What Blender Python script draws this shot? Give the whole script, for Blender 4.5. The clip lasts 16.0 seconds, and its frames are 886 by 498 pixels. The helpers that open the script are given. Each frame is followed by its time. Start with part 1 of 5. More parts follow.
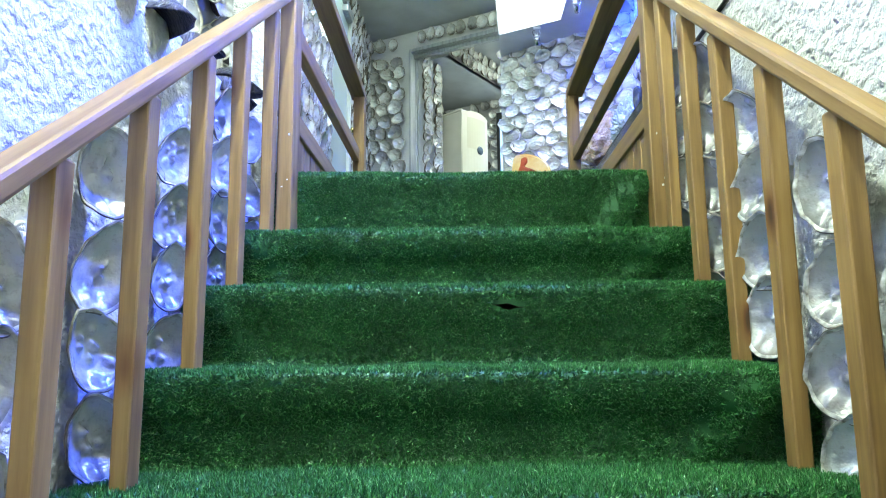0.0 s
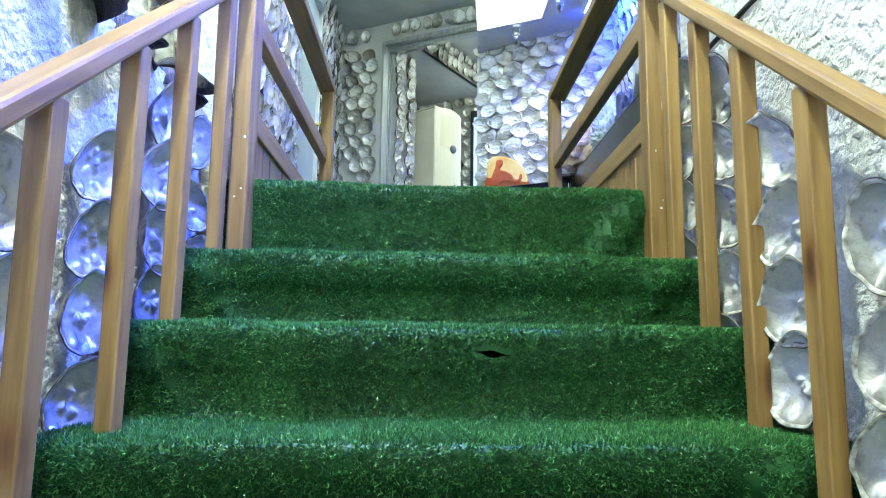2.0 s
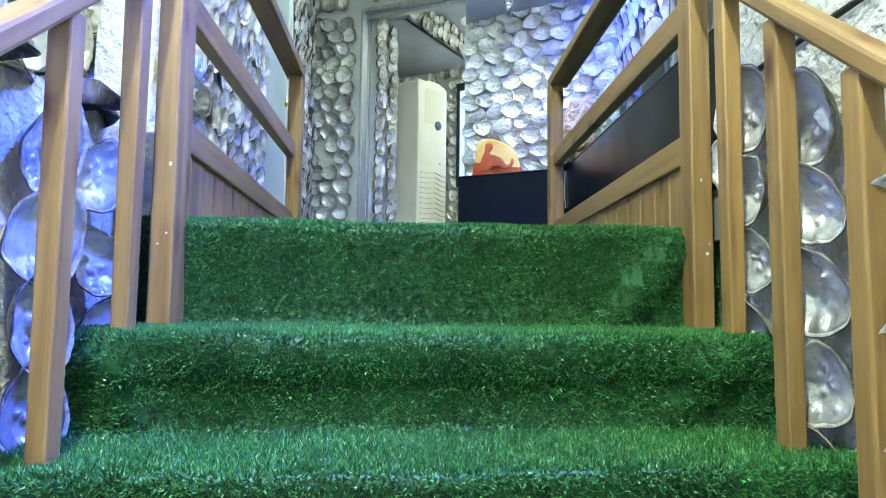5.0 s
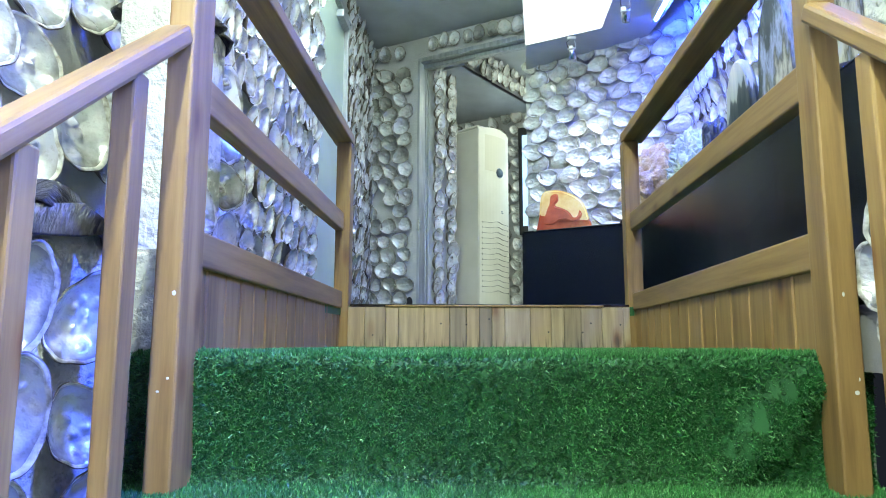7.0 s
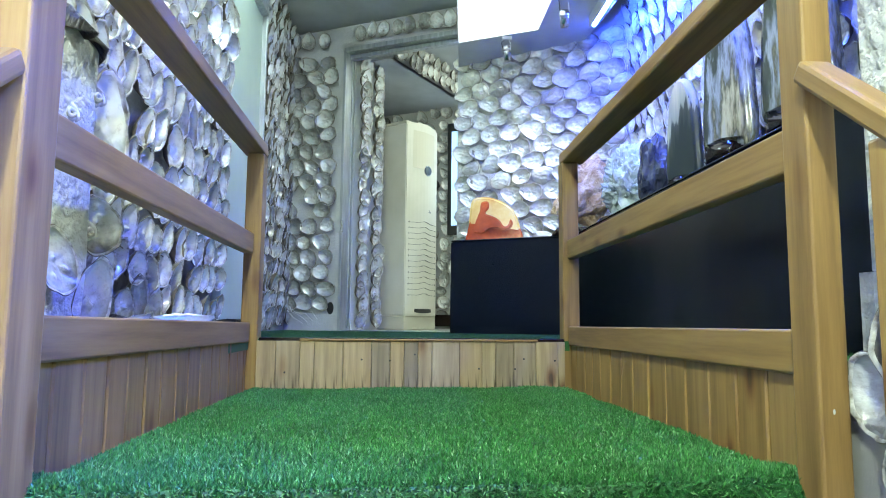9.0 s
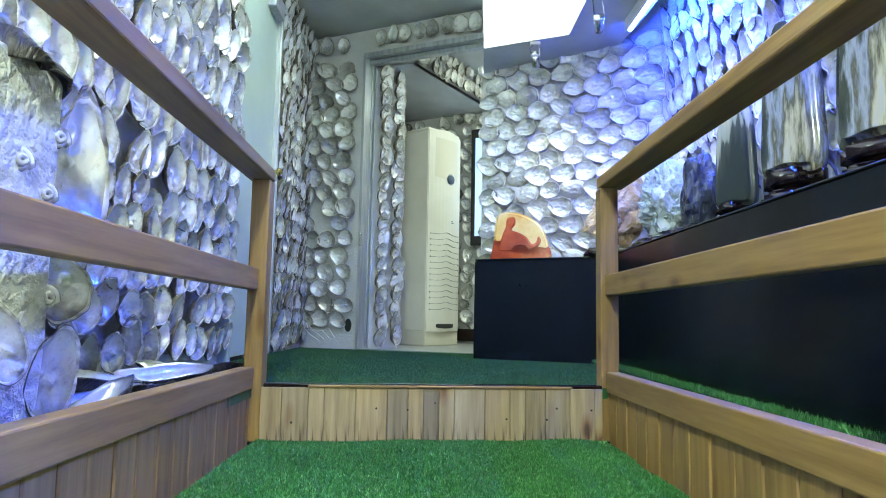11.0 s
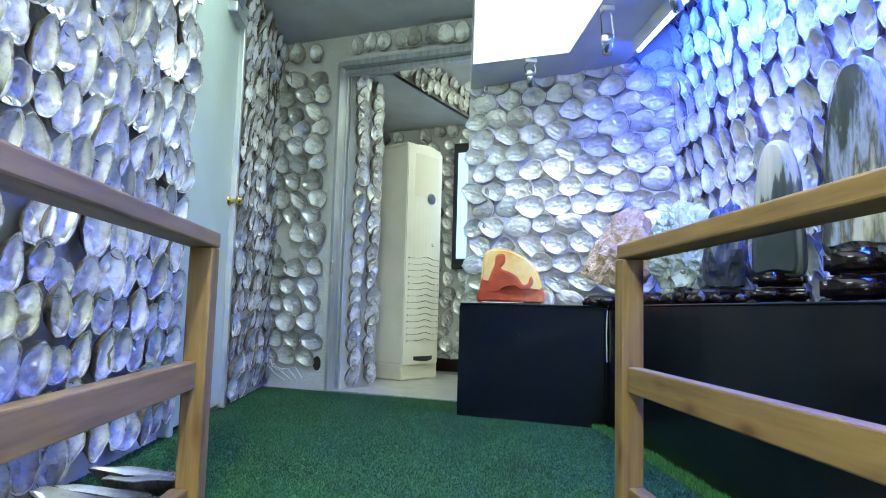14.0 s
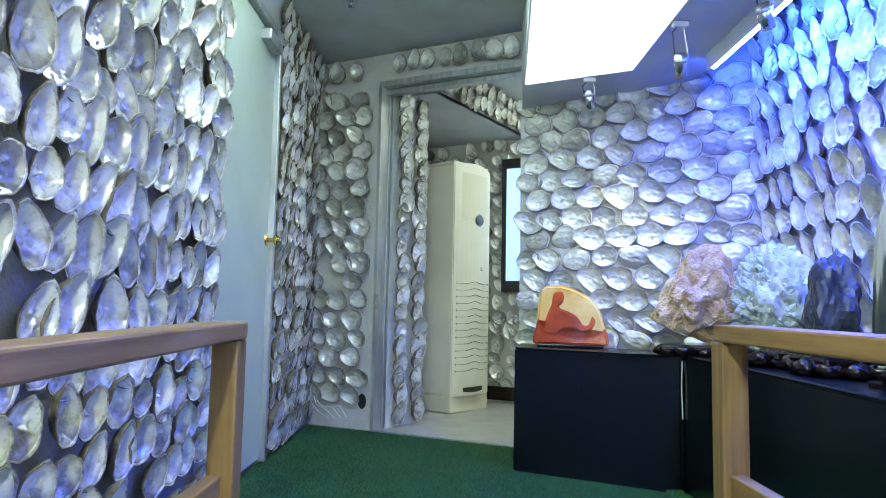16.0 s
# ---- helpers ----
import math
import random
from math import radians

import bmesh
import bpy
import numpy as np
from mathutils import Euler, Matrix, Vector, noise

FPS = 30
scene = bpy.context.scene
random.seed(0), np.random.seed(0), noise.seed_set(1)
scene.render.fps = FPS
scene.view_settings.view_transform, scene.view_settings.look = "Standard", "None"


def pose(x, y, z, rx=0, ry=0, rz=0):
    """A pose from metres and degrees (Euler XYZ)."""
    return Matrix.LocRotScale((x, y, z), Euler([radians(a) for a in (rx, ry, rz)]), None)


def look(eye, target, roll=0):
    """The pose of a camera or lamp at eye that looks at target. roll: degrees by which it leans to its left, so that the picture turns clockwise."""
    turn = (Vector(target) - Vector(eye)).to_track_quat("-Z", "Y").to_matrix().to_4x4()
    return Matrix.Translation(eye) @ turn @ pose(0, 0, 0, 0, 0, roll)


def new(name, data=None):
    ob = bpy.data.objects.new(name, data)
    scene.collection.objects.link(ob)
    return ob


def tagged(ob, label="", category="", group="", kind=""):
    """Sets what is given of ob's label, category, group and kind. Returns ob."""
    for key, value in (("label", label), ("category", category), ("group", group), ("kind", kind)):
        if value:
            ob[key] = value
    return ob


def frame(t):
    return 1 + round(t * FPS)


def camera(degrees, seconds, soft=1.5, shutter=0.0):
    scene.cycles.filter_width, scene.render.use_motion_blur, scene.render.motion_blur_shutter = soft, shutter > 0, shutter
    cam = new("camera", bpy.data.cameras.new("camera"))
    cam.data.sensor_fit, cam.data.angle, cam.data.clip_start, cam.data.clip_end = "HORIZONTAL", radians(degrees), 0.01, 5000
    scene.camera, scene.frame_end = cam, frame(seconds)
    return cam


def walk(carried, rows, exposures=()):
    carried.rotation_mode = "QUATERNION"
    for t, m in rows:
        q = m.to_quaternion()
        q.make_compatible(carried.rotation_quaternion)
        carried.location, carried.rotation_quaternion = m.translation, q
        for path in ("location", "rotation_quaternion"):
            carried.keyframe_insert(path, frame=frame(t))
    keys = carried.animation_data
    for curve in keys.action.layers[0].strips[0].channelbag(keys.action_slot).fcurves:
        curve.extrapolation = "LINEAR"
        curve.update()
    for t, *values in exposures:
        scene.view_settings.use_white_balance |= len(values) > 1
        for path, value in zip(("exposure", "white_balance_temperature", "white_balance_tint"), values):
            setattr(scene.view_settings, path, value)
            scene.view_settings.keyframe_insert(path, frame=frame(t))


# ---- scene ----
cam = camera(68.0, 16.0, soft=1.0)

PATH = [
    (0, (0.021, -3.159, -0.631), (-0.056, -1.182, -0.339), -0.6),
    (0.5, (0.002, -3.154, -0.631), (-0.062, -1.175, -0.352), -0.1),
    (1, (-0.003, -3.15, -0.615), (-0.025, -1.169, -0.34), 0.0),
    (1.5, (-0.007, -3.083, -0.612), (-0.002, -1.102, -0.339), -0.2),
    (2, (-0.003, -2.972, -0.527), (0.02, -0.99, -0.255), 0.7),
    (2.5, (0.008, -2.928, -0.471), (0.052, -0.939, -0.269), 0.5),
    (3, (0.001, -2.878, -0.45), (0.026, -0.89, -0.236), 0.8),
    (3.2, (-0.005, -2.838, -0.44), (0.015, -0.852, -0.204), 0.8),
    (5.3, (-0.011, -2.59, -0.258), (0.068, -0.598, -0.101), 0.6),
    (5.5, (-0.006, -2.553, -0.233), (0.03, -0.571, 0.031), 0.2),
    (6, (0.002, -2.469, -0.165), (-0.054, -0.497, 0.168), 0.9),
    (6.5, (-0.001, -2.439, -0.117), (-0.089, -0.458, 0.145), 0.3),
    (7, (0.002, -2.395, -0.105), (-0.118, -0.416, 0.157), 0.1),
    (7.5, (0.009, -2.317, -0.069), (-0.076, -0.337, 0.199), 0.5),
    (8, (0.004, -2.243, 0.017), (0.012, -0.26, 0.274), 1.1),
    (8.5, (-0.001, -2.221, 0.06), (0.086, -0.236, 0.29), 0.6),
    (8.7, (-0.005, -2.214, 0.065), (0.103, -0.228, 0.283), 0.5),
    (10.8, (0.005, -1.999, 0.217), (0.068, -0.009, 0.41), 1.2),
    (11, (0.0, -1.986, 0.22), (0.039, 0.003, 0.42), 1.0),
    (11.5, (-0.029, -1.917, 0.228), (-0.072, 0.072, 0.435), 1.4),
    (12, (-0.054, -1.84, 0.332), (-0.068, 0.155, 0.481), 1.6),
    (12.5, (-0.065, -1.81, 0.379), (-0.008, 0.188, 0.448), 1.4),
    (13, (-0.052, -1.776, 0.401), (0.022, 0.221, 0.483), 1.4),
    (13.5, (-0.035, -1.727, 0.418), (0.073, 0.266, 0.556), 1.4),
    (14, (-0.029, -1.608, 0.488), (0.086, 0.38, 0.673), 1.6),
    (14.5, (-0.03, -1.553, 0.555), (0.031, 0.442, 0.691), 0.9),
    (15, (-0.028, -1.515, 0.561), (-0.006, 0.48, 0.698), 0.8),
    (15.5, (-0.029, -1.427, 0.597), (-0.038, 0.567, 0.747), 0.7),
    (16, (-0.059, -1.371, 0.706), (-0.076, 0.621, 0.877), 1.1),
]
walk(cam, [(t, look(eye, target, roll)) for t, eye, target, roll in PATH],
     exposures=[(0, 0.35), (3.2, 0.35), (5.5, 0.28), (8.5, 0.2), (11, 0.13), (12.5, 0.07), (13.5, 0.10), (14, 0.12), (14.7, 0.07), (16, -0.09)])

# ---- light ----
world = bpy.data.worlds.new("world")
scene.world = world
world.use_nodes = True
world.node_tree.nodes["Background"].inputs[0].default_value = (0.5, 0.6, 0.8, 1)
world.node_tree.nodes["Background"].inputs[1].default_value = 0.02
scene.view_settings.exposure = 0.0

PANEL_GLOW = 1.6      # ceiling light panel over the display
STAIR_GLOW = 2750.0      # unseen lamp over the stairs, inferred from shadows on the balusters
TUBE_GLOW = 520.0     # blue strip light
CORRIDOR_GLOW = 21.0  # ceiling light assumed out of view over the landing
ROOM_GLOW = 17.0       # added lamp in the room beyond, out of view


def spot(name, eye, target, power, colour, angle, radius=0.02):
    d = bpy.data.lights.new(name, "SPOT")
    d.energy, d.color, d.spot_size, d.spot_blend, d.shadow_soft_size = power, colour, radians(angle), 0.8, radius
    o = new(name, d)
    o.matrix_basis = look(eye, target)
    return o


SPOTS = [((0.572, 1.545, 1.60), (0.72, 1.74, 0.62)), ((0.775, 0.97, 1.55), (0.95, 1.60, 0.75)), ((0.93, 0.62, 1.58), (1.24, 0.80, 0.9))]
for eye, target in SPOTS:
    spot("spot_beam", eye, target, 20.0 if eye[1] > 1.2 else 9.0, (0.88, 1.0, 0.74), 78)
# Two added blue spots, out of view, that tint the stair and landing walls.
ADDED_BLUES = [((0.575, -1.92, 1.15), (-0.76, -2.10, -0.40), 580.0, 80), ((0.93, -0.62, 1.63), (-0.70, -0.75, 0.08), 85.0, 46)]
for eye, target, power, angle in ADDED_BLUES:
    spot("added_blue_beam", eye, target, power, (0.035, 0.10, 1.0), angle, 0.10)


# ---- materials ----
def mat(name, base=(0.5, 0.5, 0.5), rough=0.5, metal=0.0):
    m = bpy.data.materials.new(name)
    m.use_nodes = True
    b = m.node_tree.nodes["Principled BSDF"]
    b.inputs["Base Color"].default_value = (*base, 1)
    b.inputs["Roughness"].default_value = rough
    b.inputs["Metallic"].default_value = metal
    return m


def nd(m, kind, **sets):
    n = m.node_tree.nodes.new(kind)
    for k, v in sets.items():
        n.inputs[k.replace("_", " ")].default_value = v
    return n


def wire(m, a, b):
    m.node_tree.links.new(a, b)


def bsdf(m):
    return m.node_tree.nodes["Principled BSDF"]


def coords(m, scale=(1, 1, 1), out="Object"):
    tc = m.node_tree.nodes.new("ShaderNodeTexCoord")
    mp = m.node_tree.nodes.new("ShaderNodeMapping")
    mp.inputs["Scale"].default_value = scale
    wire(m, tc.outputs[out], mp.inputs["Vector"])
    return mp.outputs["Vector"]


def ramp(m, fac, stops):
    r = m.node_tree.nodes.new("ShaderNodeValToRGB")
    e = r.color_ramp.elements
    e[0].position, e[0].color = stops[0][0], (*stops[0][1], 1)
    e[1].position, e[1].color = stops[-1][0], (*stops[-1][1], 1)
    for p, c in stops[1:-1]:
        x = e.new(p)
        x.color = (*c, 1)
    wire(m, fac, r.inputs["Fac"])
    return r.outputs["Color"]


def mix(m, kind, fac, a, b):
    x = m.node_tree.nodes.new("ShaderNodeMix")
    x.data_type, x.blend_type = "RGBA", kind
    for sock, v in ((x.inputs["Factor"], fac), (x.inputs["A"], a), (x.inputs["B"], b)):
        if isinstance(v, (int, float)):
            sock.default_value = v
        elif isinstance(v, tuple):
            sock.default_value = (*v, 1)
        else:
            wire(m, v, sock)
    return x.outputs["Result"]


def bump(m, height, strength, distance):
    b = nd(m, "ShaderNodeBump", Strength=strength, Distance=distance)
    wire(m, height, b.inputs["Height"])
    wire(m, b.outputs["Normal"], bsdf(m).inputs["Normal"])


def noise_of(m, vec, scale, detail=4.0, rough=0.55):
    n = nd(m, "ShaderNodeTexNoise", Scale=scale, Detail=detail, Roughness=rough)
    wire(m, vec, n.inputs["Vector"])
    return n.outputs["Fac"]


def obj_random(m):
    return m.node_tree.nodes.new("ShaderNodeObjectInfo").outputs["Random"]


def wood(name, dark, mid, light, rough=0.42, upright=False):
    """Wood with the grain along local x (or z), and a few knots."""
    m = mat(name, mid, rough)
    info = m.node_tree.nodes.new("ShaderNodeObjectInfo")
    tc = m.node_tree.nodes.new("ShaderNodeTexCoord")
    shift = nd(m, "ShaderNodeVectorMath")
    shift.operation = "MULTIPLY_ADD"
    wire(m, info.outputs["Random"], shift.inputs[0])
    shift.inputs[1].default_value = (7.0, 3.0, 5.0)
    wire(m, tc.outputs["Object"], shift.inputs[2])
    mp = m.node_tree.nodes.new("ShaderNodeMapping")
    mp.inputs["Scale"].default_value = (26, 26, 1.6) if upright else (1.6, 26, 26)
    wire(m, shift.outputs[0], mp.inputs["Vector"])
    grain = noise_of(m, mp.outputs["Vector"], 1.6, 6, 0.6)
    col = ramp(m, grain, [(0.28, dark), (0.5, mid), (0.72, light)])
    mp2 = m.node_tree.nodes.new("ShaderNodeMapping")
    mp2.inputs["Scale"].default_value = (10.0, 10.0, 4.0) if upright else (4.0, 10.0, 10.0)
    wire(m, shift.outputs[0], mp2.inputs["Vector"])
    v = nd(m, "ShaderNodeTexVoronoi", Scale=1.0)
    wire(m, mp2.outputs["Vector"], v.inputs["Vector"])
    knot = ramp(m, v.outputs["Distance"], [(0.06, (0.10, 0.04, 0.02)), (0.10, (0.42, 0.24, 0.15)), (0.15, (0.75, 0.62, 0.52)), (0.24, (1, 1, 1))])
    col = mix(m, "MULTIPLY", 0.85, col, knot)
    tone = ramp(m, info.outputs["Random"], [(0, (0.86, 0.84, 0.82)), (1, (1.1, 1.06, 1.0))])
    col = mix(m, "MULTIPLY", 1.0, col, tone)
    wire(m, col, bsdf(m).inputs["Base Color"])
    bump(m, grain, 0.15, 0.002)
    return m


PINE = wood("varnished_pine", (0.175, 0.098, 0.030), (0.29, 0.172, 0.056), (0.38, 0.24, 0.085), 0.5)
PINE_UP = wood("varnished_pine_upright", (0.175, 0.098, 0.030), (0.29, 0.172, 0.056), (0.38, 0.24, 0.085), 0.5, True)
BOARD = wood("pale_board", (0.25, 0.185, 0.115), (0.40, 0.31, 0.20), (0.52, 0.42, 0.29), 0.55)
streak = ramp(BOARD, noise_of(BOARD, coords(BOARD, (5, 90, 90)), 1.0, 3, 0.5), [(0.36, (0.16, 0.13, 0.10)), (0.46, (1, 1, 1))])
low_end = BOARD.node_tree.nodes.new("ShaderNodeSeparateXYZ")
wire(BOARD, coords(BOARD, (11, 11, 11)), low_end.inputs[0])
drips = mix(BOARD, "MIX", ramp(BOARD, low_end.outputs["X"], [(0.05, (0, 0, 0)), (0.75, (1, 1, 1))]), (1.0, 1.0, 1.0), streak)
board_colour = bsdf(BOARD).inputs["Base Color"].links[0].from_socket
each = ramp(BOARD, obj_random(BOARD), [(0, (0.62, 0.62, 0.64)), (0.4, (0.95, 0.95, 0.95)), (0.75, (1.1, 1.05, 0.85)), (1, (0.78, 0.72, 0.66))])
wire(BOARD, mix(BOARD, "MULTIPLY", 1.0, mix(BOARD, "MULTIPLY", 1.0, board_colour, each), drips), bsdf(BOARD).inputs["Base Color"])
DARKWOOD = wood("black_lacquered_wood", (0.004, 0.0025, 0.0022), (0.008, 0.004, 0.0035), (0.02, 0.009, 0.007), 0.12)


def plaster(name, base, relief, scale=55):
    m = mat(name, base, 0.85)
    v = coords(m)
    n1, n2 = noise_of(m, v, 4, 5), noise_of(m, v, scale, 6, 0.65)
    c = ramp(m, n1, [(0.3, tuple(x * 0.82 for x in base)), (0.65, base)])
    wire(m, c, bsdf(m).inputs["Base Color"])
    bump(m, n2, 1.0, relief)
    return m


PLASTER = plaster("white_plaster", (0.66, 0.66, 0.64), 0.006, 70)
ROUGHCAST = mat("rough_cast_plaster", (0.72, 0.71, 0.67), 0.85)
v = coords(ROUGHCAST)
n1 = noise_of(ROUGHCAST, v, 4, 5)
wire(ROUGHCAST, ramp(ROUGHCAST, n1, [(0.3, (0.53, 0.525, 0.49)), (0.65, (0.67, 0.665, 0.63))]), bsdf(ROUGHCAST).inputs["Base Color"])
strokes = ramp(ROUGHCAST, noise_of(ROUGHCAST, v, 46, 4, 0.55), [(0.38, (0, 0, 0)), (0.55, (0.7, 0.7, 0.7)), (0.68, (1, 1, 1))])
bump(ROUGHCAST, strokes, 1.0, 0.006)
CEIL = plaster("ceiling_paint", (0.60, 0.62, 0.63), 0.0006, 30)
SOFFIT = plaster("soffit_paint", (0.66, 0.68, 0.70), 0.0006, 30)


def nacre(name, tint, smoke, scale=16, mottle=0.75, least=0.48):
    """Mother of pearl: pale, lustrous and mottled, smoky towards the hinge (stain, and dark reflections put into the
    colour), with a dull band along the rim.
    """
    m = mat(name, tint, 0.2, 0.12)
    bsdf(m).inputs["IOR"].default_value = 1.7
    info = m.node_tree.nodes.new("ShaderNodeObjectInfo")
    tc = m.node_tree.nodes.new("ShaderNodeTexCoord")
    sh = nd(m, "ShaderNodeVectorMath")
    sh.operation = "MULTIPLY_ADD"
    wire(m, info.outputs["Random"], sh.inputs[0])
    sh.inputs[1].default_value = (9.0, 4.0, 6.0)
    wire(m, tc.outputs["Object"], sh.inputs[2])
    v = sh.outputs[0]
    big, fine = noise_of(m, v, scale, 4, 0.6), noise_of(m, v, 70, 5, 0.65)
    sep = m.node_tree.nodes.new("ShaderNodeSeparateXYZ")
    wire(m, tc.outputs["Generated"], sep.inputs[0])
    along = nd(m, "ShaderNodeMath")
    along.operation = "MULTIPLY_ADD"
    wire(m, big, along.inputs[0])
    along.inputs[1].default_value = 1.5
    wire(m, sep.outputs["Y"], along.inputs[2])
    mid = tuple(0.5 * (x + y) for x, y in zip(tint, smoke))
    half = nd(m, "ShaderNodeMath")
    half.operation = "MULTIPLY"
    wire(m, along.outputs[0], half.inputs[0])
    half.inputs[1].default_value = 0.5
    col = ramp(m, half.outputs[0], [(0.36, smoke), (0.50, mid), (0.62, tint), (0.85, tuple(min(1, 1.08 * x) for x in tint))])
    sheen = ramp(m, noise_of(m, v, scale * 1.7, 3, 0.5), [(0.3, (0.90, 0.97, 1.0)), (0.5, (1, 1, 1)), (0.7, (1.0, 0.93, 0.92))])
    col = mix(m, "MULTIPLY", 0.8, col, sheen)
    spots = ramp(m, fine, [(0.30, (0.38, 0.34, 0.28)), (0.45, (1, 1, 1))])
    col = mix(m, "MULTIPLY", mottle, col, spots)
    tone = ramp(m, info.outputs["Random"], [(0, (least, least * 0.98, least * 0.93)), (0.35, (0.5 + 0.5 * least + 0.1, 0.5 + 0.5 * least + 0.09, 0.5 + 0.5 * least + 0.06)), (1, (1.12, 1.11, 1.09))])
    col = mix(m, "MULTIPLY", 1.0, col, tone)
    from_mid = nd(m, "ShaderNodeVectorMath")
    from_mid.operation = "DISTANCE"
    flat = nd(m, "ShaderNodeVectorMath")
    flat.operation = "MULTIPLY"
    flat.inputs[1].default_value = (1, 1, 0)
    wire(m, tc.outputs["Generated"], flat.inputs[0])
    wire(m, flat.outputs[0], from_mid.inputs[0])
    from_mid.inputs[1].default_value = (0.5, 0.5, 0)
    rim = ramp(m, from_mid.outputs["Value"], [(0.40, (1, 1, 1)), (0.455, (0.62, 0.60, 0.55))])
    col = mix(m, "MULTIPLY", 0.9, col, rim)
    wire(m, col, bsdf(m).inputs["Base Color"])
    b = bsdf(m)
    b.inputs["Coat Weight"].default_value = 1.0
    b.inputs["Coat Roughness"].default_value = 0.07
    bump(m, noise_of(m, v, 32, 3, 0.55), 0.7, 0.006)
    return m


NACRE = nacre("mother_of_pearl", (0.80, 0.81, 0.79), (0.27, 0.26, 0.25), 17, 0.5)
NACRE_WHITE = nacre("white_pearl", (0.78, 0.79, 0.71), (0.42, 0.41, 0.37), 13, 0.45, 0.70)
NACRE_BIG = nacre("bowl_shell_pearl", (0.62, 0.63, 0.63), (0.20, 0.20, 0.20), 11, 0.4, 0.72)
LIP = mat("shell_lip", (0.3, 0.27, 0.22), 0.35)
c = ramp(LIP, noise_of(LIP, coords(LIP), 45, 5), [(0.3, (0.14, 0.12, 0.09)), (0.46, (0.42, 0.40, 0.34)), (0.65, (0.70, 0.69, 0.64))])
wire(LIP, c, bsdf(LIP).inputs["Base Color"])
PEARL_LIP = mat("pearly_lip", (0.6, 0.6, 0.58), 0.3)
c = ramp(PEARL_LIP, noise_of(PEARL_LIP, coords(PEARL_LIP), 40, 5), [(0.3, (0.16, 0.14, 0.11)), (0.42, (0.55, 0.54, 0.50)), (0.7, (0.78, 0.78, 0.75))])
wire(PEARL_LIP, c, bsdf(PEARL_LIP).inputs["Base Color"])
SKIN = mat("shell_skin", (0.10, 0.085, 0.06), 0.6)
c = ramp(SKIN, noise_of(SKIN, coords(SKIN), 40, 5), [(0.3, (0.03, 0.025, 0.02)), (0.6, (0.2, 0.17, 0.12))])
wire(SKIN, c, bsdf(SKIN).inputs["Base Color"])
BLACKSHELL = mat("black_mussel_skin", (0.02, 0.018, 0.016), 0.35)
c = ramp(BLACKSHELL, noise_of(BLACKSHELL, coords(BLACKSHELL), 30, 5), [(0.4, (0.012, 0.01, 0.009)), (0.7, (0.09, 0.08, 0.07))])
wire(BLACKSHELL, c, bsdf(BLACKSHELL).inputs["Base Color"])
bump(BLACKSHELL, noise_of(BLACKSHELL, coords(BLACKSHELL, (1, 5, 1)), 30, 4), 0.9, 0.012)

TURF = mat("artificial_turf", (0.02, 0.13, 0.03), 0.6)
c = ramp(TURF, noise_of(TURF, coords(TURF), 7, 5), [(0.3, (0.008, 0.065, 0.014)), (0.7, (0.016, 0.12, 0.026))])
wire(TURF, c, bsdf(TURF).inputs["Base Color"])
BLADE = mat("turf_blade", (0.02, 0.16, 0.03), 0.42)
g = BLADE.node_tree.nodes.new("ShaderNodeNewGeometry")
c = ramp(BLADE, g.outputs["Random Per Island"], [(0, (0.010, 0.085, 0.012)), (0.5, (0.032, 0.175, 0.040)), (0.9, (0.075, 0.30, 0.075)), (1, (0.26, 0.48, 0.22))])
c = mix(BLADE, "MULTIPLY", 1.0, c, ramp(BLADE, noise_of(BLADE, coords(BLADE), 5, 4), [(0.3, (0.72, 0.75, 0.72)), (0.7, (1.15, 1.1, 1.1))]))
wire(BLADE, c, bsdf(BLADE).inputs["Base Color"])

# blades of the upper floor, a darker green than BLADE
BLADE_FLOOR = mat("dark_turf_blade", (0.02, 0.10, 0.03), 0.5)
g = BLADE_FLOOR.node_tree.nodes.new("ShaderNodeNewGeometry")
c = ramp(BLADE_FLOOR, g.outputs["Random Per Island"], [(0, (0.008, 0.045, 0.014)), (0.6, (0.016, 0.085, 0.026)), (1, (0.04, 0.16, 0.05))])
c = mix(BLADE_FLOOR, "MULTIPLY", 1.0, c, ramp(BLADE_FLOOR, noise_of(BLADE_FLOOR, coords(BLADE_FLOOR), 3, 5), [(0.3, (0.7, 0.7, 0.7)), (0.7, (1.2, 1.2, 1.2))]))
wire(BLADE_FLOOR, c, bsdf(BLADE_FLOOR).inputs["Base Color"])
CLOTH = mat("black_table_cloth", (0.012, 0.013, 0.016), 0.26)
bsdf(CLOTH).inputs["Specular IOR Level"].default_value = 0.3
bump(CLOTH, noise_of(CLOTH, coords(CLOTH), 9, 3), 0.2, 0.006)
c = ramp(CLOTH, noise_of(CLOTH, coords(CLOTH), 3, 5), [(0.35, (0.003, 0.0048, 0.006)), (0.7, (0.007, 0.010, 0.012))])
wire(CLOTH, c, bsdf(CLOTH).inputs["Base Color"])
CREAM = mat("cream_plastic", (0.70, 0.66, 0.54), 0.4)
c = ramp(CREAM, noise_of(CREAM, coords(CREAM), 3, 5), [(0.35, (0.68, 0.65, 0.55)), (0.7, (0.78, 0.75, 0.66))])
wire(CREAM, c, bsdf(CREAM).inputs["Base Color"])
CREAM_OLD = mat("yellowed_plastic", (0.66, 0.62, 0.50), 0.45)
SLOT = mat("dark_slot", (0.02, 0.02, 0.018), 0.6)
DIAL = mat("blue_grey_dial", (0.10, 0.14, 0.20), 0.25)
ALU = mat("dull_aluminium", (0.52, 0.54, 0.55), 0.4, 0.7)
